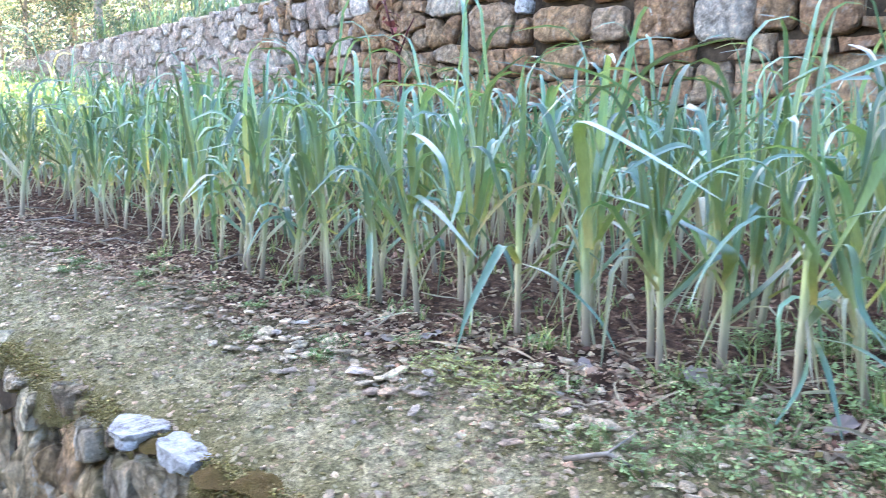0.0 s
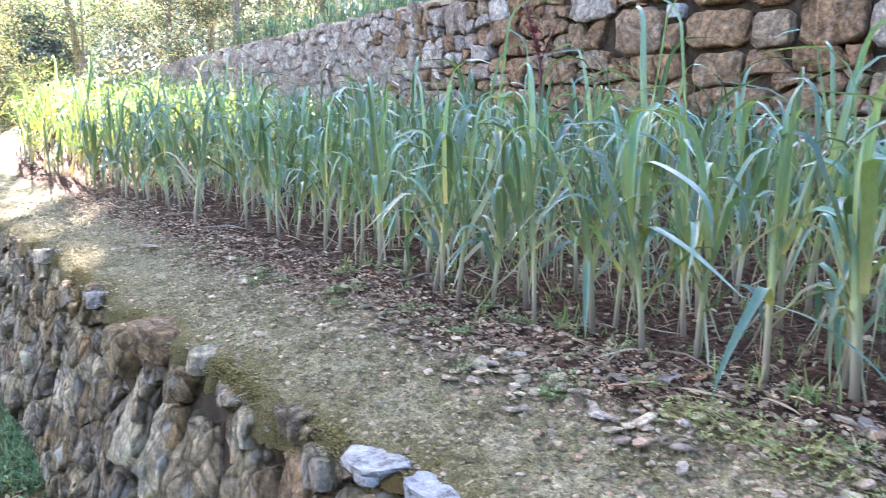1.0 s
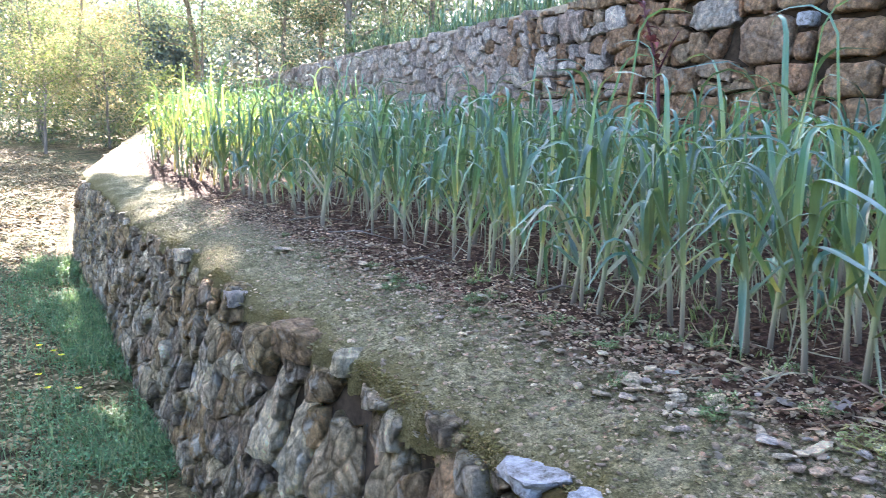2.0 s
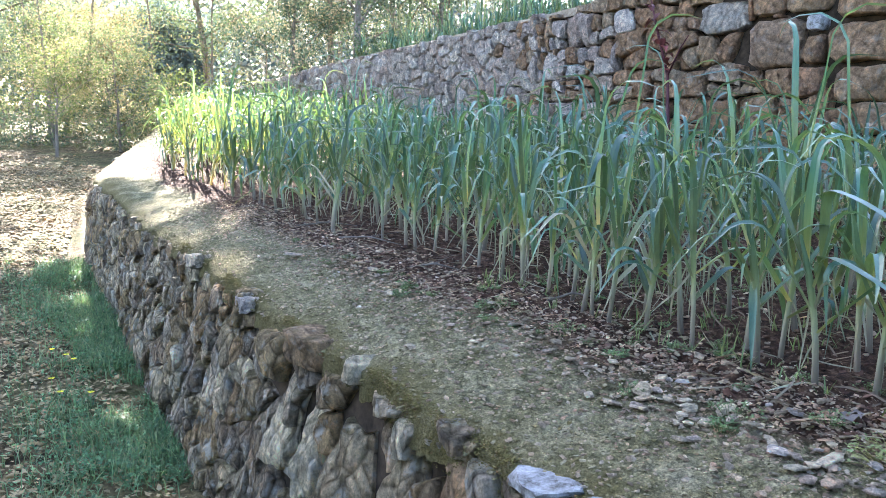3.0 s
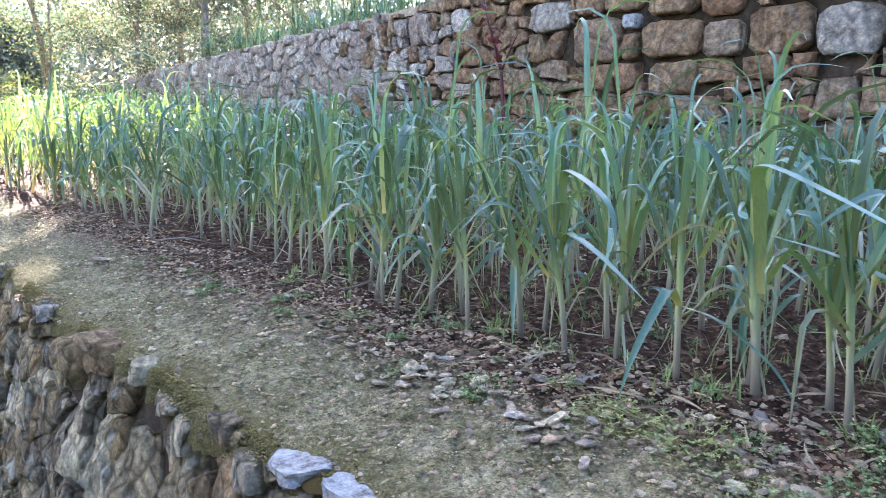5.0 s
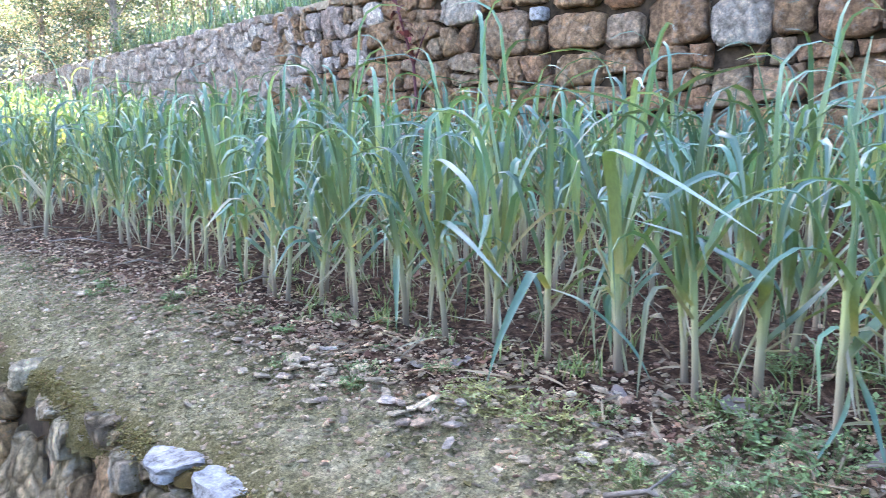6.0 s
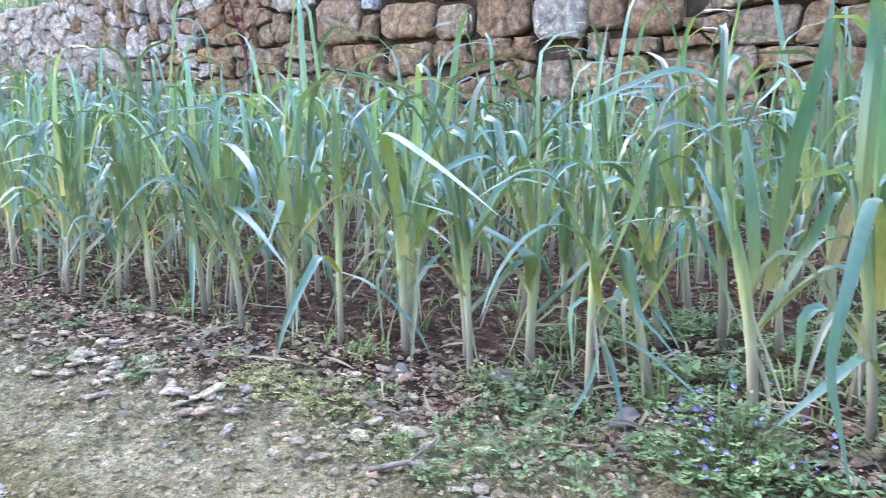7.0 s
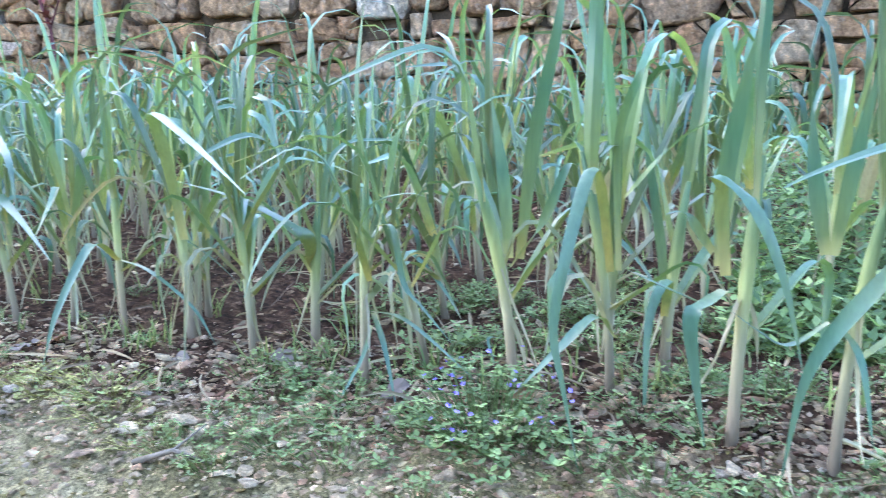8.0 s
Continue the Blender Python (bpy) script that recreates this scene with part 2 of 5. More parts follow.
def bark_mat():
    k = Mat("bark", 0.95)
    f = k.noise(14, 6, 0.7, k.world_co(), (1, 1, 0.25))
    k.color(k.ramp(f, (0.3, (0.09, 0.075, 0.06)), (0.7, (0.26, 0.22, 0.18))))
    k.bump(f, 0.8, 0.03)
    return k.m


mat_bark = bark_mat()
mat_litter = leaf_mat("dry_litter", [(0.0, (0.17, 0.12, 0.065)), (1.0, (0.34, 0.25, 0.13))], (0.40, 0.31, 0.17), 0.1, 0.9)
mat_straw = leaf_mat("straw", [(0.0, (0.30, 0.23, 0.15)), (1.0, (0.42, 0.34, 0.23))], (0.17, 0.115, 0.08), 0.15, 0.8)
mat_dead = leaf_mat("dead_leaf", [(0.0, (0.22, 0.11, 0.07)), (1.0, (0.26, 0.13, 0.08))], (0.2, 0.12, 0.08), 0.15, 0.8)
mat_dead_grey = leaf_mat("dead_leaf_grey", [(0.0, (0.15, 0.12, 0.11)), (1.0, (0.19, 0.15, 0.13))], (0.2, 0.18, 0.17), 0.1, 0.8)
kc = Mat("soil_clod", 1.0)
kc.color(kc.mix(0.7, kc.ramp(kc.rand(True), (0.0, (0.035, 0.018, 0.013)), (0.6, (0.11, 0.056, 0.038)), (1.0, (0.24, 0.15, 0.10))), kc.ramp(kc.noise(90, 5, 0.7, kc.world_co()), (0.3, (0.5, 0.5, 0.5)), (0.7, (1.4, 1.4, 1.4))), "MULTIPLY"))
mat_clod = kc.m
kt = Mat("moss_tuft", 1.0)
kt.color(kt.mix(0.8, kt.ramp(kt.rand(True), (0.0, (0.10, 0.08, 0.03)), (0.5, (0.17, 0.14, 0.075)), (1.0, (0.25, 0.205, 0.125))), kt.ramp(kt.noise(240, 5, 0.8, kt.world_co()), (0.35, (0.3, 0.3, 0.3)), (0.65, (1.6, 1.6, 1.5))), "MULTIPLY"))
mat_tuft = kt.m
kc = Mat("moss_cushion", 1.0)
mf = kc.noise(220, 6, 0.8, kc.world_co())
kc.color(kc.mix(kc.noise(30, 4, 0.6, kc.world_co()), kc.ramp(mf, (0.3, (0.05, 0.045, 0.012)), (0.7, (0.17, 0.13, 0.03))), kc.ramp(mf, (0.3, (0.07, 0.035, 0.015)), (0.7, (0.16, 0.09, 0.04)))))
kc.bump(mf, 1.0, 0.015)
mat_moss = kc.m
kf = Mat("moss_fringe", 1.0)
kf.color(kf.mix(0.6, kf.ramp(kf.rand(True), (0.0, (0.09, 0.075, 0.025)), (0.5, (0.19, 0.155, 0.05)), (0.8, (0.27, 0.215, 0.10)), (1.0, (0.17, 0.09, 0.04))), kf.ramp(kf.noise(200, 5, 0.8, kf.world_co()), (0.35, (0.4, 0.4, 0.4)), (0.65, (1.5, 1.5, 1.4))), "MULTIPLY"))
mat_fringe = kf.m
mat_soil, mat_field = soil_mat(), field_mat()
kc = Mat("dry_crest_soil", 1.0)
kc.color(kc.ramp(kc.noise(18, 6, 0.75, kc.world_co()), (0.3, (0.14, 0.10, 0.065)), (0.7, (0.36, 0.29, 0.20))))
mat_crest = kc.m
# earth core darkened in colour to stand for deep shade between the stones
km = Mat("gap_shade_earth", 1.0)
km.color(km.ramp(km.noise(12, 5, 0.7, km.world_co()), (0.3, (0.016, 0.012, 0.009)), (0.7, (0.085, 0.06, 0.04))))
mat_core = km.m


# ---------- mesh building ----------
class Build:
    def __init__(self):
        self.v, self.f, self.c = [], [], []

    def add(self, verts, faces, tones=None):
        o = len(self.v)
        self.v += [tuple(p) for p in verts]
        self.f += [tuple(i + o for i in q) for q in faces]
        self.c += tones if tones else [(0.5, 0.0, 0.5)] * len(verts)

    def mesh(self, name, material, smooth=True):
        me = bpy.data.meshes.new(name)
        me.from_pydata(self.v, [], self.f)
        me.materials.append(material)
        at = me.color_attributes.new("tone", "FLOAT_COLOR", "POINT")
        at.data.foreach_set("color", [x for c in self.c for x in (*c, 1.0)])
        if smooth:
            me.shade_smooth()
        if smooth not in (True, False):
            me.set_sharp_from_angle(angle=radians(smooth))
        me.update()
        return me


def part(name, b, material, parent, label="", smooth=True):
    ob = new(name, b.mesh(name, material, smooth))
    ob.parent = parent
    if label:
        tagged(ob, label)
    return ob


def lerp_table(x, table):
    if x <= table[0][0]:
        return table[0][1]
    for (a, p), (b, q) in zip(table, table[1:]):
        if x <= b:
            s = (x - a) / (b - a)
            return p + (q - p) * s
    return table[-1][1]


# ---------- the lie of the land ----------
EDGE_Y = [(-24, 4.6), (-18, 2.4), (-14, 1.1), (-12, 0.5), (-10.2, 0.05), (-9.5, 0.0), (4, 0.0)]
EDGE_Z = [(-24, 1.2), (-18, 0.78), (-14, 0.37), (-12, 0.19), (-9.9, 0.08), (-8.3, 0.03), (-6.8, -0.09), (-5, -0.08), (-4, -0.15), (-1.7, -0.15), (0, -0.08), (4, 0.02)]
SOIL_Z = [(-24, 1.2), (-18, 0.85), (-14, 0.50), (-10, 0.20), (-7, 0.06), (-4, 0.01), (-1, 0.0), (0.1, 0.06), (1.2, 0.10), (12, 0.2)]
LOW_Z = [(-60, 2.0), (-25, 0.45), (-18, 0.1), (-12, -0.40), (-9, -0.82), (-6, -1.12), (-3, -1.25), (5, -1.25)]
UP_Y, UP_Z = 5.45, 2.2
UP_TOP = [(-30, 1.6), (-15.6, 2.08), (-12, 2.15), (-8, 2.24), (-5, 2.34), (4, 2.5)]


def edge_y(x):
    return lerp_table(x, EDGE_Y)


def terrace_z(x, y):
    d = y - edge_y(x)
    s = min(1.0, max(0.0, d) / 0.72)
    e, z = lerp_table(x, EDGE_Z), lerp_table(x, SOIL_Z)
    n = noise.noise((x * 1.3, y * 1.3, 3.0)) * 0.018 + noise.noise((x * 6, y * 6, 7.0)) * 0.008 * (0.5 + s) + noise.noise((x * 17, y * 17, 4.0)) * 0.008 * (0.7 + 1.4 * s) + noise.noise((x * 38, y * 38, 1.0)) * 0.008 * (0.8 + 0.8 * s)
    lip = 0.035 * min(4.0, max(0.0, 1 - (d + 0.03 * noise.noise((x * 3, 0, 6))) / 0.11)) ** 2
    return e + (z - e) * s + n - lip


def low_z(x, y):
    return lerp_table(x, LOW_Z) + noise.noise((x * 0.7, y * 0.7, 1.0)) * 0.04 + noise.noise((x * 4, y * 4, 5.0)) * 0.015


def grid_sheet(name, xs, ys, zf, material, tone=None):
    b = Build()
    vs = [(x, y, zf(x, y)) for y in ys for x in xs]
    nx = len(xs)
    fs = [(j * nx + i, j * nx + i + 1, (j + 1) * nx + i + 1, (j + 1) * nx + i) for j in range(len(ys) - 1) for i in range(nx - 1)]
    b.add(vs, fs, [tone(p[0], p[1]) for p in vs] if tone else None)
    return new(name, b.mesh(name, material))


def steps(*spans):
    out = []
    for a, b, n in spans:
        out += [a + (b - a) * i / n for i in range(n)]
    return out + [spans[-1][1]]


ground = grid_sheet("ground", steps((-900, -60, 8), (-60, -14, 60), (-14, 4, 120), (4, 60, 20), (60, 900, 6)), steps((-900, -40, 6), (-40, -4, 20), (-4, 1.5, 45), (1.5, 40, 30), (40, 900, 6)), low_z, mat_field)
tagged(ground, "brown leaf-strewn soil of the lower field", "ground", kind="structure")

# the terrace: rows run along the edge, from the wall's lip to the upper wall
b = Build()
xs = steps((-24, -10, 70), (-10, -6, 110), (-6, -3.2, 150), (-3.2, 0.8, 380), (0.8, 12, 80))
ds = [-0.05, -0.025] + steps((0, 0.9, 75), (0.9, 5.6, 130))
nx = len(xs)
vs = []
for d in ds:
    for x in xs:
        y = edge_y(x) + max(d, 0.012 + d * 0.3) + max(0.0, 1 - max(0, d) / 0.16) * (0.014 * noise.noise((x * 3.5, 0, 1)) + 0.03 * noise.noise((x * 11, d * 9, 5)) + 0.012 * noise.noise((x * 31, d * 20, 5)))
        vs.append((x, y, terrace_z(x, y) + min(0.0, d) * 1.4))
b.add(vs, [(j * nx + i, j * nx + i + 1, (j + 1) * nx + i + 1, (j + 1) * nx + i) for j in range(len(ds) - 1) for i in range(nx - 1)],
      [(d / 0.9, 0, 0) if d < 0.9 else (1.2, 0, 0) for d in ds for x in xs])
terrace = tagged(new("terrace", b.mesh("terrace", mat_soil)), "mossy gravel strip and red-brown soil of a terrace bed", "ground", kind="structure")

# upper terrace behind the upper wall
upper = grid_sheet("ground_upper", steps((-60, -18, 20), (-18, 4, 60), (4, 60, 10)), steps((UP_Y + 0.12, 9, 14), (9, 60, 20)),
                   lambda x, y: lerp_table(x, UP_TOP) - 0.05 + max(0, y - 7) * 0.12 + noise.noise((x, y, 0)) * 0.05, mat_field)
tagged(upper, "soil of the upper terrace", "ground", kind="structure")


# ---------- dry stone walls ----------
def clip_poly(poly, nx, nz, c):
    out = []
    for i in range(len(poly)):
        p, q = poly[i], poly[(i + 1) % len(poly)]
        dp, dq = p[0] * nx + p[1] * nz - c, q[0] * nx + q[1] * nz - c
        if dp <= 0:
            out.append(p)
        if dp * dq < 0:
            s = dp / (dp - dq)
            out.append((p[0] + (q[0] - p[0]) * s, p[1] + (q[1] - p[1]) * s))
    return out


def stone_cells(sites, x0, x1, z0, z1, reach, sx=1.0):
    """Each site's patch of the wall's face, by bisectors; sx above 1 makes the patches stand upright."""
    cells = []
    buckets = {}
    pts = [(s[0] * sx, s[1]) for s in sites]
    for i, s in enumerate(pts):
        buckets.setdefault((int(s[0] // reach), int(s[1] // reach)), []).append(i)
    for i, s in enumerate(pts):
        poly = [(max(x0 * sx, s[0] - reach), max(z0, s[1] - reach)), (min(x1 * sx, s[0] + reach), max(z0, s[1] - reach)),
                (min(x1 * sx, s[0] + reach), min(z1, s[1] + reach)), (max(x0 * sx, s[0] - reach), min(z1, s[1] + reach))]
        bx, bz = int(s[0] // reach), int(s[1] // reach)
        for gx in range(bx - 2, bx + 3):
            for gz in range(bz - 2, bz + 3):
                for j in buckets.get((gx, gz), ()):
                    if j != i and len(poly) >= 3:
                        q = pts[j]
                        dx, dz = q[0] - s[0], q[1] - s[1]
                        poly = clip_poly(poly, dx, dz, dx * (q[0] + s[0]) / 2 + dz * (q[1] + s[1]) / 2)
        if len(poly) >= 3:
            cells.append(((s[0] / sx, s[1]), [(p[0] / sx, p[1]) for p in poly]))
    return cells


def thin_out(rng, count, x0, x1, z0, z1, gap, sx=1.0):
    """Random sites no nearer to one another than gap(x, z)."""
    sites, grid = [], {}
    for _ in range(count):
        x, z = rng.uniform(x0, x1), rng.uniform(z0, z1)
        g = gap(x, z)
        key = (int(x * sx / 0.3), int(z / 0.3))
        if all((sx * (x - q[0])) ** 2 + (z - q[1]) ** 2 > g * g for a in (-1, 0, 1) for c in (-1, 0, 1) for q in grid.get((key[0] + a, key[1] + c), ())):
            sites.append((x, z))
            grid.setdefault(key, []).append((x, z))
    return sites


def stone_shape(rng, poly, s, gap, proud, depth, per=14, cuts=3, steep=0.6, rough=1.0, edge=1.0):
    """A weathered block over a patch: local x along the wall, z up, -y outwards; origin at the patch's site. Its face is broken by a few slanting cuts."""
    ring = [(p[0] - s[0], p[1] - s[1]) for p in poly]
    while len(ring) < per:
        k = max(range(len(ring)), key=lambda i: math.dist(ring[i], ring[(i + 1) % len(ring)]))
        p, q = ring[k], ring[(k + 1) % len(ring)]
        t, j = rng.uniform(0.4, 0.6), math.dist(p, q) * 0.06
        ring.insert(k + 1, (p[0] + (q[0] - p[0]) * t + rng.uniform(-j, j), p[1] + (q[1] - p[1]) * t + rng.uniform(-j, j)))
    n = len(ring)
    cx, cz = sum(p[0] for p in ring) / n, sum(p[1] for p in ring) / n
    size = sum(math.dist(p, (cx, cz)) for p in ring) / n
    planes = [(rng.uniform(0, math.tau), size * rng.uniform(0.15, 0.7), rng.uniform(0.3, 1.0) * steep) for _ in range(cuts)]
    lean = (rng.uniform(-0.22, 0.22) * rough, rng.uniform(-0.22, 0.22) * rough)
    off = Vector((rng.uniform(0, 90), rng.uniform(0, 90), rng.uniform(0, 90)))
    vs = []
    for inset, inner, y in ((gap + 0.012, 1.0, depth), (gap, 1.0, 0.02), (gap + size * 0.03 * edge, 1.0, -proud * 0.5), (gap + size * 0.07 * edge, 1.0 - 0.03 * edge, -proud * 0.86), (0, 0.80, -proud), (0, 0.56, -proud), (0, 0.28, -proud)):
        for px, pz in ring:
            r = math.dist((px, pz), (cx, cz)) + 1e-6
            k = max(0.2, 1 - inset / r) * inner
            if y < 0:
                k *= 1 + 0.05 * noise.noise(Vector((px, pz, y)) * (2.5 / size) + off)
            x, z = cx + (px - cx) * k, cz + (pz - cz) * k
            yy = y
            if y < 0:
                for a, d, m in planes:
                    yy += m * max(0.0, math.cos(a) * (x - cx) + math.sin(a) * (z - cz) - d)
                yy += lean[0] * (x - cx) + lean[1] * (z - cz) + rough * size * (0.10 * abs(noise.noise(Vector((x * 1.5, z * 0.7, 0)) * (2.2 / size) + off)) + 0.08 * noise.noise(Vector((x, z, 0)) * (1.6 / size) + off) + 0.07 * noise.noise(Vector((x, z, 0)) * (4.0 / size) + off) + 0.035 * noise.noise(Vector((x, z, 0)) * (9.0 / size) + off))
                yy = min(yy, 0.05)
            vs.append((x, yy, z))
    vs.append((cx, -proud + rough * size * 0.10 * noise.noise(Vector((cx, cz, 0)) * (1.6 / size) + off), cz))
    fs = []
    for r in range(6):
        for k in range(n):
            a, c = r * n + k, r * n + (k + 1) % n
            fs.append((a, c, c + n, a + n))
    fs += [(6 * n + k, 6 * n + (k + 1) % n, 7 * n) for k in range(n)]
    return vs, fs


# lower retaining wall, bent round the terrace's edge
rng = random.Random(11)
wall_low = new("wall_lower")
tagged(wall_low, "rough grey and ochre dry stone retaining wall with mossy top", "stone wall", kind="structure")
BATTER = 0.17


def low_face(x, z):
    """y of the wall's face: it leans back as it rises."""
    return edge_y(x) + 0.02 - BATTER * (lerp_table(x, EDGE_Z) - z)


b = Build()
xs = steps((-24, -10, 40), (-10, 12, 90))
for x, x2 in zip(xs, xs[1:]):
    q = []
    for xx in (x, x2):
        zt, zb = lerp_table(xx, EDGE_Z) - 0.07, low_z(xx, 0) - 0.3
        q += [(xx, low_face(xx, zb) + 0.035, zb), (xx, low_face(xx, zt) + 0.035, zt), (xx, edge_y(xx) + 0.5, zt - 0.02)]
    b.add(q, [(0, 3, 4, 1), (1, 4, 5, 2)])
part("earth_core", b, mat_core, wall_low, "earth behind the stones, gap shade put into its colour", smooth=False)

sites = thin_out(rng, 16000, -24, 12, -1.6, 1.2, lambda x, z: (0.088 + 0.20 * max(0.0, 0.16 + noise.noise((x * 2.1, z * 2.1, 4)))) if -9.5 < x < 1 else 0.24, 0.95)
LOW_STONES = []
BIG_LOW = [  # ends along the wall, bottom, top, how far it juts out, tint
    (-3.62, -3.34, -0.42, -0.20, 0.075, 0), (-3.26, -2.98, -0.28, -0.13, 0.06, 1), (-3.40, -3.18, -0.74, -0.46, 0.03, 2), (-3.04, -2.88, -0.74, -0.33, 0.04, 2),
    (-2.74, -2.50, -0.70, -0.36, 0.025, 0), (-4.40, -4.02, -0.80, -0.50, 0.03, 0), (-5.10, -4.99, -0.86, -0.66, 0.05, 2), (-2.05, -1.88, -0.42, -0.21, 0.03, 1),
    (-4.22, -3.95, -0.32, -0.13, 0.04, 0), (-2.78, -2.67, -0.22, -0.13, 0.04, 2), (-3.32, -3.08, -1.02, -0.80, 0.03, 0), (-2.36, -2.18, -0.62, -0.30, 0.03, 0)]
far = Build()
for s, poly in stone_cells(sites, -24.2, 12, -1.8, 1.3, 0.6, 0.95):
    if any(a - 0.01 < s[0] < c + 0.01 and z0 - 0.01 < s[1] < z1 + 0.01 for a, c, z0, z1, _, _ in BIG_LOW):
        continue
    top = lerp_table(s[0], EDGE_Z)
    if s[1] > top + 0.05 or s[1] < low_z(s[0], 0) - 0.2:
        continue
    poly = clip_poly(poly, 0, 1, top - 0.045 + rng.uniform(-0.03, 0.03))
    if len(poly) < 3:
        continue
    vs, fs = stone_shape(rng, poly, s, rng.uniform(0.0, 0.006), rng.uniform(0.005, 0.05), 0.16, 18, 2, 0.55, 1.25)
    base = low_face(*s)
    vs = [(p[0], p[1] + BATTER * p[2], p[2]) for p in vs]
    if -6.6 < s[0] < -0.9 and len(LOW_STONES) < 286:
        LOW_STONES.append((s[0], base, s[1], vs, fs, mat_low))
    else:
        far.add([(p[0] + s[0], p[1] + base + edge_y(p[0] + s[0]) - edge_y(s[0]), p[2] + s[1]) for p in vs], fs)
for a, c, z0, z1, out, tint in BIG_LOW:
    cx, cz = (a + c) / 2, (z0 + z1) / 2
    poly = []
    for k in range(8):
        g = math.tau * k / 8 + rng.uniform(-0.25, 0.25)
        u, v = math.cos(g), math.sin(g)
        f = 1.08 / (abs(u) ** 3.4 + abs(v) ** 3.4) ** (1 / 3.4) * rng.uniform(0.84, 1.14)
        poly.append((cx + u * f * (c - a) / 2, cz + v * f * (z1 - z0) / 2))
    vs, fs = stone_shape(rng, poly, (cx, cz), 0.0, out, 0.16, 28, 2, 0.5, 1.5)
    LOW_STONES.append((cx, low_face(cx, cz), cz, [(p[0], p[1] + BATTER * p[2], p[2]) for p in vs], fs, (mat_low, mat_ochre, mat_buff)[tint]))
tagged(part("stones", far, mat_low_far, wall_low, smooth=26), kind="stuff")

# upper wall: squared blocks in courses, and small rubble further along
wall_up = new("wall_upper")
tagged(wall_up, "high dry stone terrace wall of tan and reddish blocks, grey rubble further along", "stone wall", kind="structure")


def up_top(x):
    return lerp_table(x, UP_TOP)


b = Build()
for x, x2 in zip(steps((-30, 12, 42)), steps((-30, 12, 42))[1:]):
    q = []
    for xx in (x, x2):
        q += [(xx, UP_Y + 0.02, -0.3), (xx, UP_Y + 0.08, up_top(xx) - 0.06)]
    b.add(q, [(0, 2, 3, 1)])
part("earth_core", b, mat_core, wall_up, "earth behind the stones, gap shade put into its colour", smooth=False)
b = Build()
tops = steps((-30, 12, 210))
vs = []
for x in tops:
    for y, dz in ((0.0, -0.10), (0.02, 0.0), (0.14, 0.03), (0.35, 0.02), (0.7, -0.02)):
        vs.append((x, UP_Y + y, up_top(x) + dz + 0.03 * noise.noise((x * 3, y * 5, 2))))
b.add(vs, [(i * 5 + k, (i + 1) * 5 + k, (i + 1) * 5 + k + 1, i * 5 + k + 1) for i in range(len(tops) - 1) for k in range(4)])
part("top_soil", b, mat_crest, wall_up, "dry brown soil along the wall's crest")
BLOCK_END = -8.8
patches = []
COURSES = [0.0]
while COURSES[-1] < 2.8:
    COURSES.append(COURSES[-1] + rng.uniform(0.24, 0.40))


def course_z(i, x):
    return COURSES[i] + 0.08 * noise.noise((x * 0.9, i * 3.7, 9.0)) + 0.06 * noise.noise((x * 2.3, i * 1.3, 2.0))


for i in range(len(COURSES) - 1):
    x = BLOCK_END - rng.uniform(0, 0.4)
    while x < 12:
        fine = min(1.0, max(0.0, (-5.2 - x) / 3.4))
        w = (rng.uniform(0.16, 0.28) if rng.random() < 0.28 else rng.uniform(0.32, 0.62)) * (1 - 0.5 * fine)
        a, c = x, x + w
        x += w
        sl, sr = rng.uniform(-0.07, 0.07), rng.uniform(-0.07, 0.07)
        jog = rng.uniform(-0.03, 0.03)
        mid = (a + c) / 2
        quad = [(a - sl, course_z(i, a)), (mid, course_z(i, mid)), (c - sr, course_z(i, c)), (c + sr, course_z(i + 1, c) + jog), (mid, course_z(i + 1, mid) + rng.uniform(-0.02, 0.03)), (a + sl, course_z(i + 1, a) + jog)]
        todo = [quad]
        if rng.random() < 0.22 + 0.55 * fine:
            zz = (course_z(i, mid) + course_z(i + 1, mid)) / 2 + rng.uniform(-0.05, 0.05)
            k = rng.uniform(-0.35, 0.35)
            todo = [clip_poly(quad, k, 1, zz + k * mid), clip_poly(quad, -k, -1, -zz - k * mid)]
        for q in todo:
            for sx_, sz_ in ((-1, -1), (1, -1), (1, 1), (-1, 1)):
                if len(q) >= 3 and rng.random() < 0.7:
                    far_c = max(sx_ * p[0] + sz_ * p[1] for p in q)
                    size = rng.uniform(0.01, 0.05) if rng.random() < 0.85 else rng.uniform(0.09, 0.17)
                    rest_ = clip_poly(q, -sx_, -sz_, size - far_c)
                    q = clip_poly(q, sx_, sz_, far_c - size)
                    if size > 0.085 and len(rest_) >= 3:
                        patches.append(rest_)
            if len(q) >= 3:
                patches.append(q)
patches = [((sum(p[0] for p in q) / len(q), sum(p[1] for p in q) / len(q)), q) for q in patches]
sites = thin_out(rng, 9000, -30, BLOCK_END, 0.0, 2.4, lambda x, z: 0.15 if x > -17 else 0.22)
patches += stone_cells(sites, -30, BLOCK_END - 0.15, -0.1, 2.6, 0.45)
UP_STONES = []
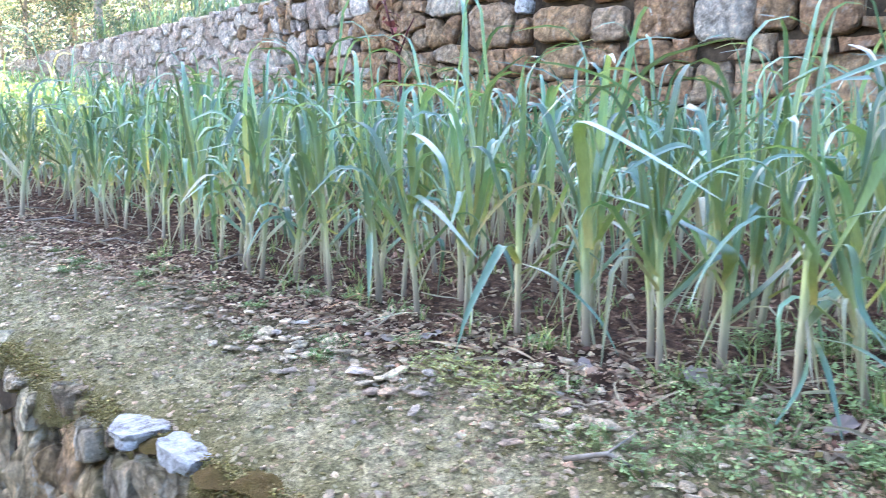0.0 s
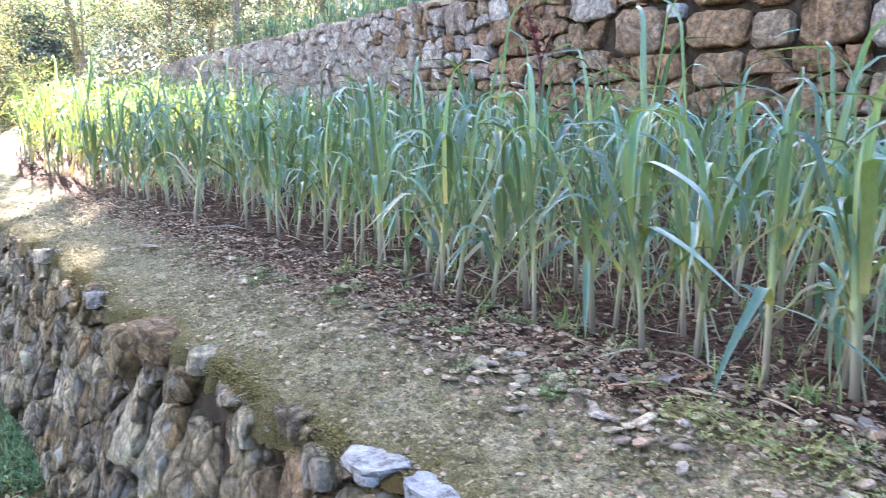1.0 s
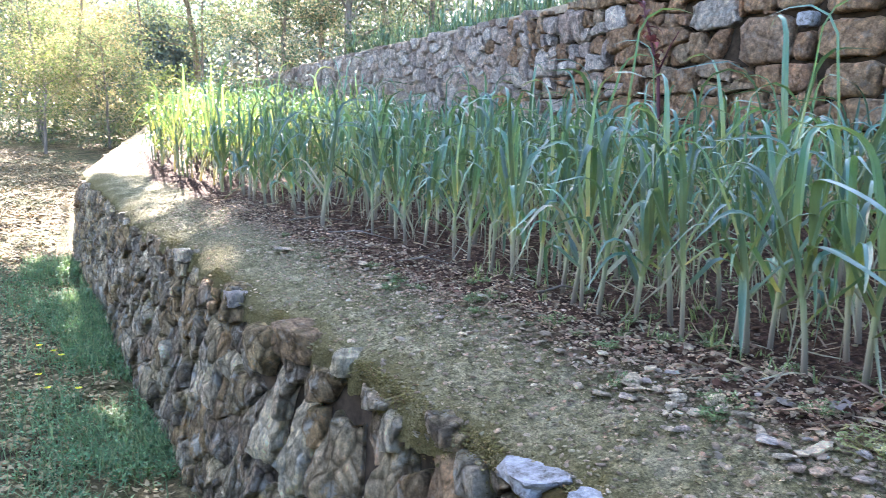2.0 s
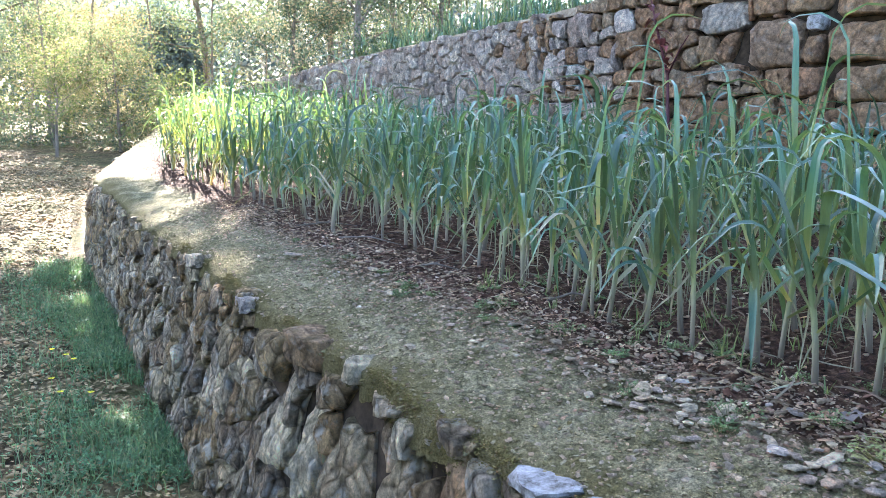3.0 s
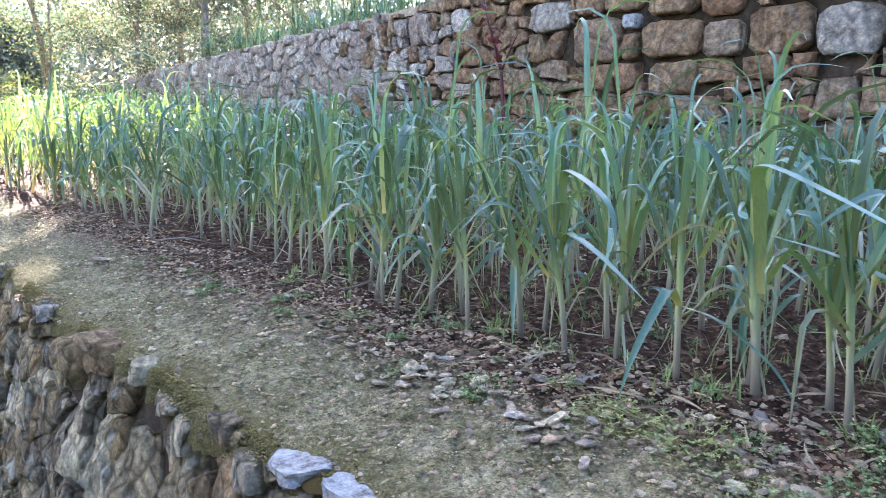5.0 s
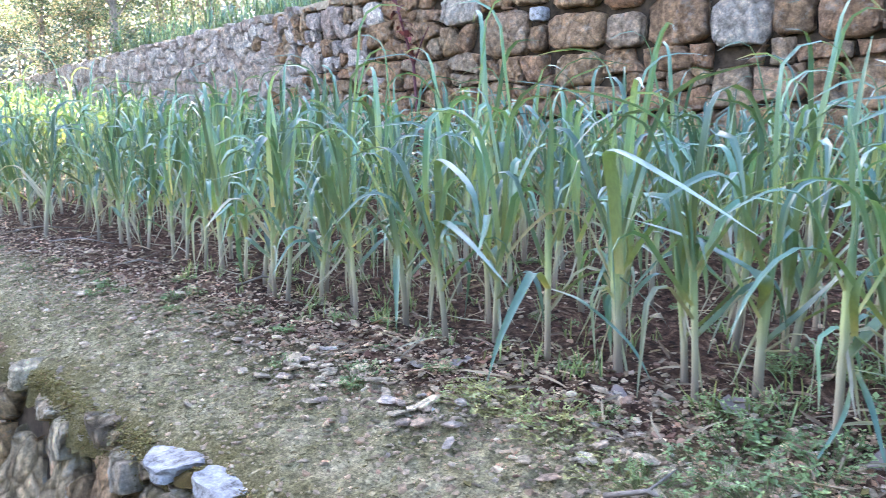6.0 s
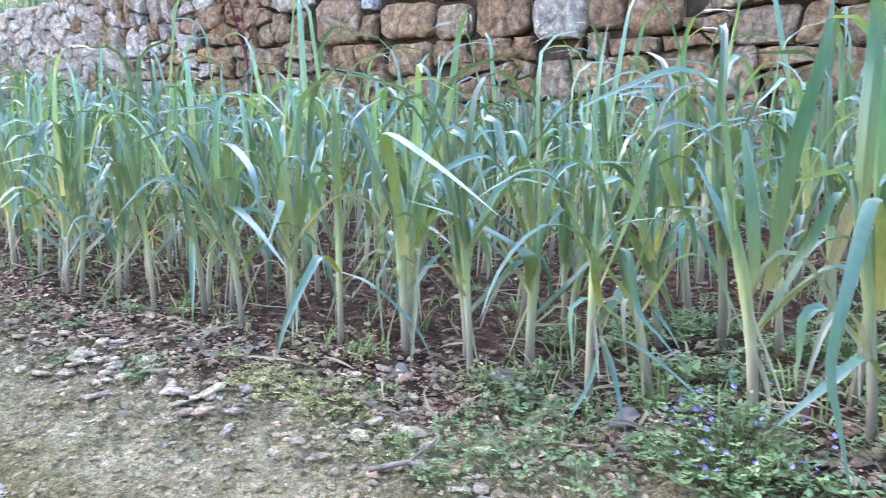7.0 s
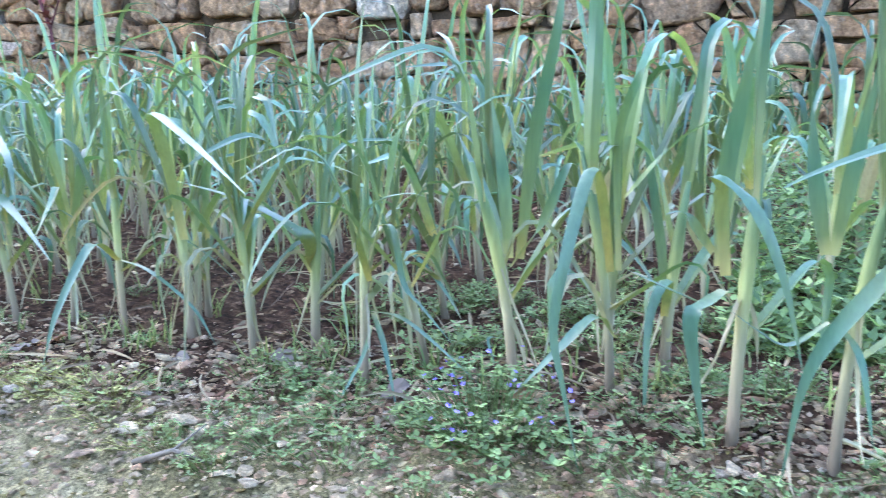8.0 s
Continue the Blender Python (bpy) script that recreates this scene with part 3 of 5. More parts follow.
BIG_UP = [  # ends along the wall, bottom, top, tint
    (-5.56, -4.98, 1.31, 1.77, 0), (-4.94, -4.77, 1.62, 1.76, 1), (-4.95, -4.76, 1.33, 1.59, 0), (-4.73, -4.10, 1.32, 1.66, 0), (-4.07, -3.70, 1.29, 1.60, 0),
    (-3.66, -3.10, 1.27, 1.67, 0), (-3.07, -2.58, 1.22, 1.62, 2), (-2.56, -2.26, 1.26, 1.58, 0), (-2.24, -1.80, 1.20, 1.58, 0), (-6.18, -5.60, 1.70, 2.00, 2),
    (-5.54, -5.20, 1.80, 2.06, 0), (-5.17, -4.74, 1.79, 2.08, 0), (-4.70, -4.14, 1.70, 2.06, 0), (-4.10, -3.72, 1.64, 1.96, 0), (-4.64, -4.12, 0.98, 1.29, 0)]
far, far_grey = Build(), Build()
for s, poly in patches:
    if any(a < s[0] < c and z0 < s[1] < z1 for a, c, z0, z1, _ in BIG_UP):
        continue
    for a, c, z0, z1, _ in BIG_UP:
        if len(poly) >= 3 and max(p[0] for p in poly) > a and min(p[0] for p in poly) < c and max(p[1] for p in poly) > z0 and min(p[1] for p in poly) < z1:
            off = max((a - s[0], (1, 0, a)), (s[0] - c, (-1, 0, -c)), (z0 - s[1], (0, 1, z0)), (s[1] - z1, (0, -1, -z1)))
            poly = clip_poly(poly, *off[1])
    if len(poly) < 3 or max(p[0] for p in poly) - min(p[0] for p in poly) < 0.03 or max(p[1] for p in poly) - min(p[1] for p in poly) < 0.03:
        continue
    s = (sum(p[0] for p in poly) / len(poly), sum(p[1] for p in poly) / len(poly))
    if s[1] > up_top(s[0]) + 0.05:
        continue
    poly = clip_poly(poly, 0, 1, up_top(s[0]) + rng.uniform(-0.05, 0.04))
    if len(poly) < 3:
        continue
    vs, fs = stone_shape(rng, poly, s, rng.uniform(0.003, 0.011), rng.uniform(0.03, 0.08), 0.18, 16, 2, 0.4, 0.9, 0.9)
    if -7.3 < s[0] < 1.3 and s[1] > 0.62 and len(UP_STONES) < 283:
        UP_STONES.append((s[0], UP_Y, s[1], vs, fs, mat_up))
    else:
        (far if rng.random() * 4.5 - 10.0 < s[0] else far_grey).add([(p[0] + s[0], p[1] + UP_Y, p[2] + s[1]) for p in vs], fs)
for a, c, z0, z1, tint in BIG_UP:
    mx, mz = (a + c) / 2, (z0 + z1) / 2
    poly = []
    for u, v in ((-0.7, -1), (0, -1), (0.75, -1), (1, -0.7), (1, 0), (1, 0.7), (0.7, 1), (0, 1), (-0.75, 1), (-1, 0.7), (-1, 0), (-1, -0.7)):
        poly.append((mx + u * (c - a) / 2 * rng.uniform(0.93, 1.04), mz + v * (z1 - z0) / 2 * rng.uniform(0.92, 1.04)))
    vs, fs = stone_shape(rng, poly, (mx, mz), 0.004, rng.uniform(0.05, 0.09), 0.18, 22, 2, 0.4, 0.8, 0.8)
    UP_STONES.append((mx, UP_Y, mz, vs, fs, (mat_up, mat_pale, mat_up_pale)[tint]))
tagged(part("stones", far, mat_up_joined, wall_up, smooth=45), kind="stuff")
tagged(part("rubble", far_grey, mat_up_far, wall_up, "small grey and pinkish rubble stones", 40), kind="stuff")


# ---------- leeks ----------
def ribbon(b, foot, az, el, length, width, droop, age=0.0, shade=0.5, kink=None, fold=0.22, seg=9, twist=0.0, side=0.0, bend=1.7):
    """A keeled strap leaf from foot: azimuth and rise in degrees; droop: degrees by which it bends over its length; kink: (place, degrees)."""
    p = Vector(foot)
    vs, cs = [], []
    for i in range(seg + 1):
        s = i / seg
        e = el - droop * s ** bend
        if kink and s > kink[0]:
            e -= kink[1] * min(1.0, (s - kink[0]) * 3.6)
        e = radians(max(-95, e + 3 * math.sin(s * 8 + shade * 40)))
        a = radians(az + side * s * s + 4 * math.sin(s * 7 + shade * 90))
        d = Vector((math.cos(a) * math.cos(e), math.sin(a) * math.cos(e), math.sin(e)))
        tw = radians(twist * s)
        flat = Vector((-math.sin(a), math.cos(a), 0))
        nrm = flat.cross(d)
        across = flat * math.cos(tw) + nrm * math.sin(tw)
        up = across.cross(d)
        w = width * 0.5 * (0.7 + 1.2 * s if s < 0.25 else max(0.03, 1 - ((s - 0.25) / 0.75) ** 2.1)) + 0.0008
        mid = p + up * fold * w * (2.0 - 1.5 * s)
        vs += [p + across * w, mid, mid, p - across * w]
        cs += [(s, min(1.0, age + (0.6 * max(0.0, s - 0.88) / 0.12 if shade > 0.6 else 0.0)), shade)] * 4
        p = p + d * (length / seg)
    fs = []
    for i in range(seg):
        o = i * 4
        fs += [(o, o + 1, o + 5, o + 4), (o + 2, o + 3, o + 7, o + 6)]
    b.add(vs, fs, cs)


def tube(b, pts, radii, sides=8, tones=None):
    vs, cs = [], []
    for i, (p, r) in enumerate(zip(pts, radii)):
        d = (Vector(pts[min(i + 1, len(pts) - 1)]) - Vector(pts[max(i - 1, 0)])).normalized()
        u = d.cross(Vector((0.3, 1, 0.1))).normalized()
        v = d.cross(u)
        for k in range(sides):
            a = math.tau * k / sides
            vs.append(Vector(p) + (u * math.cos(a) + v * math.sin(a)) * r)
            cs.append(tones[i] if tones else (i / (len(pts) - 1), 0, 0.5))
    fs = [(i * sides + k, i * sides + (k + 1) % sides, (i + 1) * sides + (k + 1) % sides, (i + 1) * sides + k) for i in range(len(pts) - 1) for k in range(sides)]
    fs.append(tuple(range((len(pts) - 1) * sides, len(pts) * sides)))
    b.add(vs, fs, cs)


def leek_pieces(rng, tall=0.78, fan=0.0, n=7, dry=2, extra=(), seg=11):
    """The pieces of one leek standing at the origin: (name, Build) pairs. Its leaves stand in a fan, the lowest ones the most spread and folded over."""
    out = []
    hs = tall * rng.uniform(0.31, 0.42)
    r = rng.uniform(0.0075, 0.0115)
    lx, ly = rng.uniform(-0.12, 0.12), rng.uniform(-0.12, 0.12)

    def axis(k):
        return (lx * hs * k * k, ly * hs * k * k, hs * 1.05 * k - 0.03)

    sh = rng.uniform(0.4, 0.78)
    sb = Build()
    ks = (0, 0.12, 0.3, 0.5, 0.7, 0.88, 1.0, 1.15, 1.4)
    tube(sb, [axis(k) for k in ks], [r * q for q in (1.25, 1.1, 0.97, 0.95, 1.0, 1.12, 1.15, 0.9, 0.4)], 9, [(min(1, k * 0.85), 0.25 if k < 0.1 else 0, sh) for k in ks])
    out.append(("stem", sb))
    leaves = []
    for i in range(n):
        s = i / max(1, n - 1)
        el = 48 + 38 * s ** 0.7 + rng.uniform(-12, 7)
        ln = tall * rng.uniform(0.56, 0.86) * (0.66 + 0.34 * s)
        kink = (rng.uniform(0.20, 0.46) + 0.18 * s, rng.uniform(60, 145)) if rng.random() < 0.9 else None
        ln *= 1.0 if kink else 0.60
        leaves.append((fan + 180 * (i % 2) + rng.gauss(0, 24), el, ln, rng.uniform(0.016, 0.030), rng.uniform(0, 60) * (1.2 - 0.85 * s), kink, 0.56 + 0.62 * s ** 0.8, rng.uniform(-50, 50)))
    for az, el, ln, wd, droop, kink, foot, tw in (*leaves, *extra):
        lb = Build()
        old = rng.random()
        age = rng.uniform(0, 0.06) if old < 0.94 or foot > 0.95 else rng.uniform(0.15, 0.5)
        if foot < 0.80 and rng.random() < 0.10:
            age = rng.uniform(0.3, 0.9)
        ribbon(lb, axis(foot), az, el, ln, wd, droop, age, rng.random(), kink, 0.34, seg, tw, rng.uniform(-35, 35), rng.uniform(1.6, 3.2))
        out.append(("leaf", lb))
    for _ in range(dry):
        db = Build()
        way = rng.random()
        if way < 0.45:  # hangs along the stem
            ribbon(db, axis(rng.uniform(0.5, 0.95)), rng.uniform(0, 360), rng.uniform(-86, -58), hs * rng.uniform(0.35, 0.85), rng.uniform(0.003, 0.010), rng.uniform(-35, 35), rng.uniform(0.5, 1.0), rng.random(), None, 0.6, 7, rng.uniform(-160, 160), rng.uniform(-60, 60), 1.2)
        elif way < 0.78:  # rises, bends over and trails to the soil
            ribbon(db, axis(rng.uniform(0.45, 0.8)), rng.uniform(0, 360), rng.uniform(35, 75), hs * rng.uniform(0.8, 1.35), rng.uniform(0.005, 0.012), rng.uniform(0, 25), rng.uniform(0.25, 0.8), rng.random(), (rng.uniform(0.08, 0.25), rng.uniform(115, 150)), 0.6, 10, rng.uniform(-120, 120), rng.uniform(-50, 50), 1.2)
        else:  # lies on the soil
            ribbon(db, axis(rng.uniform(0.1, 0.3)), rng.uniform(0, 360), rng.uniform(-25, 10), hs * rng.uniform(0.35, 0.85), rng.uniform(0.003, 0.009), rng.uniform(-35, 35), rng.uniform(0.5, 1.0), rng.random(), None, 0.6, 7, rng.uniform(-160, 160), rng.uniform(-60, 60), 1.2)
        out.append(("dry_leaf", db))
    return out


def make_leek(pieces, m, label):
    ob = new("leek")
    ob.matrix_basis = m
    for name, b in pieces:
        part(name, b, mat_stem if name == "stem" else mat_leek, ob, "withered straw-coloured leaf" if name == "dry_leaf" else "")
    return tagged(ob, label, "leek", "leeks in the terrace bed")


rng = random.Random(5)
KINDS = [leek_pieces(rng, rng.uniform(0.68, 0.88), rng.uniform(0, 180), rng.choice((5, 6, 6, 7, 7)), rng.choice((2, 3, 3, 4, 5))) for i in range(22)]
LEEK_LABELS = ("tall leek with blue-green strap leaves in red-brown soil", "leek with folded drooping leaves and withered lower leaves", "leek with upright leaves and a pale stem")


def strap(b, pts, width, age=0.03, shade=0.8, seg=18):
    """A broad leaf laid along a bent line, its upper face to the sky."""
    pts = [Vector(p) for p in pts]
    ext = [pts[0] * 2 - pts[1], *pts, pts[-1] * 2 - pts[-2]]
    vs, cs = [], []
    line = []
    for i in range(seg + 1):
        u = i / seg * (len(pts) - 1)
        k = min(len(pts) - 2, int(u))
        t = u - k
        p0, p1, p2, p3 = ext[k:k + 4]
        line.append(0.5 * ((2 * p1) + (p2 - p0) * t + (2 * p0 - 5 * p1 + 4 * p2 - p3) * t * t + (3 * p1 - p0 - 3 * p2 + p3) * t ** 3))
    for i, p in enumerate(line):
        s = i / seg
        d = (line[min(seg, i + 1)] - line[max(0, i - 1)]).normalized()
        steep = max(0.0, abs(d.z) - 0.55) / 0.45
        flat = d.cross(Vector((0.05, 0.02, 1)).lerp(Vector((0.25, -1, 0.1)), steep)).normalized()
        if vs and flat.dot(vs[-3] - vs[-1]) < 0:
            flat = -flat
        up = flat.cross(d)
        w = width * 0.5 * (0.62 + 1.2 * s if s < 0.32 else max(0.04, 1 - ((s - 0.32) / 0.68) ** 1.6))
        vs += [p + flat * w, p - up * 0.3 * w, p - flat * w]
        cs += [(s, age, shade)] * 3
    b.add(vs, [q for i in range(seg) for q in ((i * 3, i * 3 + 1, i * 3 + 4, i * 3 + 3), (i * 3 + 1, i * 3 + 2, i * 3 + 5, i * 3 + 4))], cs)


def hero_leek(x, y, straps, extra=(), tall=0.80, n=5):
    """A plant at the bed's edge whose long leaves are told by the line they take."""
    z = terrace_z(x, y)
    pieces = leek_pieces(rng, tall, 40, n, 3, extra, 14)
    for width, pts in straps:
        lb = Build()
        strap(lb, [(p[0] - x, p[1] - y, p[2] - z) for p in pts], width, rng.uniform(0, 0.05), rng.uniform(0.35, 0.68))
        pieces.append(("leaf", lb))
    make_leek(pieces, pose(x, y, z - 0.005), "leek at the bed's edge with long arching leaves")


hero_leek(-0.95, 0.85, [(0.034, [(-0.95, 0.85, 0.26), (-0.93, 0.79, 0.46), (-0.89, 0.72, 0.56), (-0.65, 0.56, 0.51), (-0.41, 0.40, 0.44)])])
hero_leek(-0.62, 0.89, [(0.036, [(-0.62, 0.89, 0.22), (-0.60, 0.83, 0.30), (-0.76, 0.82, 0.37), (-0.95, 0.83, 0.405)])])
hero_leek(-0.70, 0.76, [], [(30, 60, 0.50, 0.026, 35, None, 1.0, 20), (210, 76, 0.52, 0.028, 30, (0.55, 100), 1.0, 0)])
hero_leek(-1.16, 0.84, [(0.030, [(-1.16, 0.84, 0.20), (-1.13, 0.76, 0.255), (-1.11, 0.70, 0.25), (-1.13, 0.62, 0.12), (-1.14, 0.58, 0.01)]), (0.014, [(-1.15, 0.84, 0.20), (-1.02, 0.80, 0.19), (-0.88, 0.78, 0.12), (-0.80, 0.76, 0.04)])])
hero_leek(-1.50, 0.80, [(0.032, [(-1.50, 0.80, 0.25), (-1.49, 0.77, 0.36), (-1.28, 0.66, 0.34), (-1.04, 0.55, 0.26)]), (0.030, [(-1.50, 0.80, 0.28), (-1.50, 0.78, 0.48), (-1.44, 0.74, 0.53), (-1.20, 0.60, 0.47), (-1.14, 0.56, 0.36)])])
hero_leek(-1.72, 0.845, [(0.026, [(-1.74, 0.83, 0.26), (-1.71, 0.80, 0.16), (-1.67, 0.76, 0.0)])])
hero_leek(-1.94, 0.82, [], [(200, 80, 0.54, 0.026, 25, (0.5, 110), 1.0, 0), (45, 40, 0.3, 0.02, 50, (0.4, 60), 0.8, 0)])
hero_leek(-1.38, 0.88, [], [(215, 60, 0.45, 0.026, 30, (0.45, 95), 0.9, 0), (60, 75, 0.50, 0.026, 30, (0.55, 100), 1.0, 0)])
hero_leek(-0.40, 0.73, [
    (0.019, [(-0.38, 0.73, 0.23), (-0.36, 0.66, 0.33), (-0.31, 0.62, 0.40), (-0.25, 0.64, 0.42), (-0.21, 0.66, 0.41)]),
    (0.019, [(-0.38, 0.73, 0.27), (-0.29, 0.64, 0.42), (-0.23, 0.58, 0.53), (-0.17, 0.58, 0.57), (-0.11, 0.64, 0.58)]),
    (0.013, [(-0.37, 0.75, 0.34), (-0.32, 0.72, 0.34), (-0.29, 0.70, 0.24), (-0.24, 0.68, 0.20), (-0.17, 0.66, 0.14)]),
    (0.013, [(-0.38, 0.73, 0.17), (-0.29, 0.68, 0.18), (-0.20, 0.64, 0.15), (-0.10, 0.60, 0.10)]),
    (0.009, [(-0.38, 0.73, 0.14), (-0.38, 0.68, 0.08), (-0.42, 0.60, -0.03)]),
    (0.012, [(-0.37, 0.72, 0.17), (-0.33, 0.69, 0.11), (-0.28, 0.64, 0.00)])], n=3)
hero_leek(-0.09, 0.75, [
    (0.025, [(-0.10, 0.76, 0.29), (-0.12, 0.78, 0.45), (-0.15, 0.80, 0.59)]),
    (0.027, [(-0.08, 0.76, 0.29), (-0.06, 0.78, 0.50), (-0.02, 0.78, 0.69), (-0.01, 0.80, 0.80)]),
    (0.021, [(-0.12, 0.80, 0.29), (-0.19, 0.86, 0.41), (-0.28, 0.95, 0.51)]),
    (0.018, [(-0.09, 0.74, 0.28), (-0.01, 0.68, 0.38), (0.03, 0.68, 0.47), (0.05, 0.70, 0.46)]),
    (0.018, [(-0.09, 0.74, 0.22), (-0.01, 0.66, 0.32), (0.05, 0.62, 0.37)]),
    (0.007, [(-0.10, 0.74, 0.14), (-0.12, 0.70, 0.15), (-0.10, 0.68, 0.11)])], n=2)
hero_leek(0.10, 0.72, [
    (0.021, [(0.10, 0.70, 0.29), (0.10, 0.62, 0.44), (0.09, 0.58, 0.47), (0.08, 0.50, 0.37), (0.07, 0.46, 0.26), (0.09, 0.44, 0.18), (0.12, 0.42, 0.06)]),
    (0.024, [(0.11, 0.70, 0.18), (0.09, 0.64, 0.23), (0.04, 0.60, 0.18), (-0.03, 0.58, 0.10)]),
    (0.016, [(0.11, 0.72, 0.29), (0.10, 0.74, 0.50), (0.13, 0.72, 0.60), (0.17, 0.70, 0.64), (0.21, 0.70, 0.59)]),
    (0.015, [(0.11, 0.74, 0.41), (0.20, 0.70, 0.51), (0.29, 0.66, 0.56)]),
    (0.019, [(0.08, 0.76, 0.30), (0.05, 0.80, 0.44), (0.02, 0.78, 0.50), (-0.01, 0.76, 0.52)])], n=2)
hero_leek(0.31, 0.61, [
    (0.025, [(0.29, 0.60, 0.32), (0.28, 0.58, 0.44), (0.28, 0.55, 0.47), (0.33, 0.52, 0.43), (0.37, 0.50, 0.34), (0.40, 0.49, 0.22)]),
    (0.027, [(0.29, 0.60, 0.30), (0.27, 0.56, 0.29), (0.25, 0.54, 0.27), (0.26, 0.53, 0.19), (0.28, 0.52, 0.08)]),
    (0.028, [(0.28, 0.62, 0.33), (0.28, 0.64, 0.46), (0.30, 0.64, 0.59), (0.32, 0.64, 0.69)]),
    (0.022, [(0.28, 0.64, 0.38), (0.30, 0.68, 0.53), (0.32, 0.66, 0.61), (0.35, 0.62, 0.61)]),
    (0.018, [(0.28, 0.60, 0.27), (0.22, 0.57, 0.30), (0.15, 0.56, 0.33)]),
    (0.018, [(0.27, 0.62, 0.35), (0.23, 0.60, 0.41), (0.20, 0.58, 0.41)])], n=2)
hero_leek(0.45, 0.59, [
    (0.024, [(0.42, 0.60, 0.36), (0.40, 0.61, 0.47), (0.39, 0.62, 0.57)]),
    (0.022, [(0.43, 0.60, 0.36), (0.45, 0.62, 0.50), (0.47, 0.62, 0.62)]),
    (0.015, [(0.43, 0.58, 0.27), (0.38, 0.55, 0.24), (0.34, 0.54, 0.26), (0.30, 0.53, 0.29)]),
    (0.012, [(0.44, 0.58, 0.27), (0.47, 0.54, 0.23), (0.49, 0.50, 0.12)])], n=2)
hero_leek(0.62, 0.6, [
    (0.024, [(0.54, 0.60, 0.40), (0.49, 0.56, 0.34), (0.43, 0.53, 0.26), (0.40, 0.51, 0.19), (0.38, 0.49, 0.05)]),
    (0.022, [(0.55, 0.60, 0.39), (0.50, 0.62, 0.53), (0.47, 0.62, 0.65)])], n=3)
hero_leek(0.17, 0.87, [
    (0.022, [(0.17, 0.85, 0.18), (0.18, 0.80, 0.26), (0.16, 0.74, 0.20), (0.17, 0.66, -0.01)]),
    (0.019, [(0.18, 0.86, 0.13), (0.15, 0.90, 0.32), (0.12, 0.92, 0.48), (0.10, 0.94, 0.63)])], n=3)
FRONT = [(0.05, 0.90), (-0.31, 0.83), (-0.15, 1.23), (-0.67, 1.2), (-0.80, 0.90), (-1.06, 1.04), (-1.02, 0.95), (-1.51, 1.0), (-1.71, 0.94), (-1.85, 0.96), (-2.08, 0.92), (-2.16, 0.84),
         (-2.28, 0.78), (-2.38, 0.79), (-2.46, 0.82), (-2.28, 0.95), (-2.62, 0.90), (-2.80, 0.92), (-2.95, 0.90), (-3.15, 0.93), (-3.26, 1.12), (-3.41, 0.97), (-3.53, 0.96), (-3.89, 1.0), (-4.05, 0.97), (-4.18, 0.98), (-4.46, 0.97)]
PLANTS = [(x, y, rng.uniform(0.92, 1.04)) for x, y in FRONT]
row = 0
d = 0.88
while d < 4.9:
    x = 2.6 if row else -4.6
    while x > -21:
        x -= rng.uniform(0.13, 0.31) * (1.0 if x > -9 else 1.1)
        y = edge_y(x) + d + rng.gauss(0, 0.06)
        if y < UP_Y - 0.35 and not (x > 0.35 and y > 1.3 and rng.random() < 0.75):
            PLANTS.append((x, y, (rng.uniform(0.92, 1.24) if x < -3 else rng.uniform(0.88, 1.08)) * (1.1 if d > 2.2 else 1.0)))
    d += rng.uniform(0.30, 0.42)
    row += 1
near = sorted(PLANTS[len(FRONT):], key=lambda p: abs(p[0] + 0.9) + 1.3 * p[1])[:255]
chosen = set(near) | set(PLANTS[:len(FRONT)])
made = {}
for p in PLANTS:
    x, y, h = p
    k = rng.randrange(22)
    if p in chosen:
        m = pose(x, y, terrace_z(x, y), rng.uniform(-6, 6), rng.uniform(-6, 6), rng.uniform(0, 360)) @ Matrix.Diagonal((h, h, h, 1))
        if k not in made:
            made[k] = make_leek(KINDS[k], m, LEEK_LABELS[k % 3])
        else:
            copy_thing(made[k], m)
rest = Build()
for p in PLANTS:
    if p not in chosen:
        x, y, h = p
        m = pose(x, y, terrace_z(x, y), rng.uniform(-6, 6), rng.uniform(-6, 6), rng.uniform(0, 360)) @ Matrix.Diagonal((h, h, h, 1))
        for name, q in KINDS[rng.randrange(22)]:
            rest.add([m @ Vector(v) for v in q.v], q.f, [(c[0] * (1 if name != "stem" else 0.12), c[1], c[2]) for c in q.c])
tagged(new("leek_rows", rest.mesh("leek_rows", mat_leek)), "dense rows of blue-green leeks running along the terrace", "leeks", kind="stuff")
rest = Build()
for _ in range(260):
    x, y = rng.uniform(-17, -7.5), rng.uniform(5.9, 7.4)
    m = pose(x, y, lerp_table(x, UP_TOP) - 0.06, 0, 0, rng.uniform(0, 360)) @ Matrix.Diagonal((1, 1, rng.uniform(0.7, 1.0), 1))
    for name, q in KINDS[rng.randrange(22)]:
        if name == "leaf":
            rest.add([m @ Vector(v) for v in q.v], q.f, q.c)
tagged(new("upper_leek_rows", rest.mesh("upper_leek_rows", mat_leek)), "blue-green crop rows on the upper terrace", "leeks", kind="stuff")


# ---------- trees ----------
def leaf_quad(b, rng, p, s, tone, wide=0.56):
    u = Vector((rng.gauss(0, 1), rng.gauss(0, 1), rng.gauss(0, 1))).normalized()
    w = u.orthogonal().normalized() * wide * 0.5
    b.add([p - u * s * 0.5, p + w * s, p + u * s * 0.5, p - w * s], [(0, 1, 2, 3)], [tone] * 4)


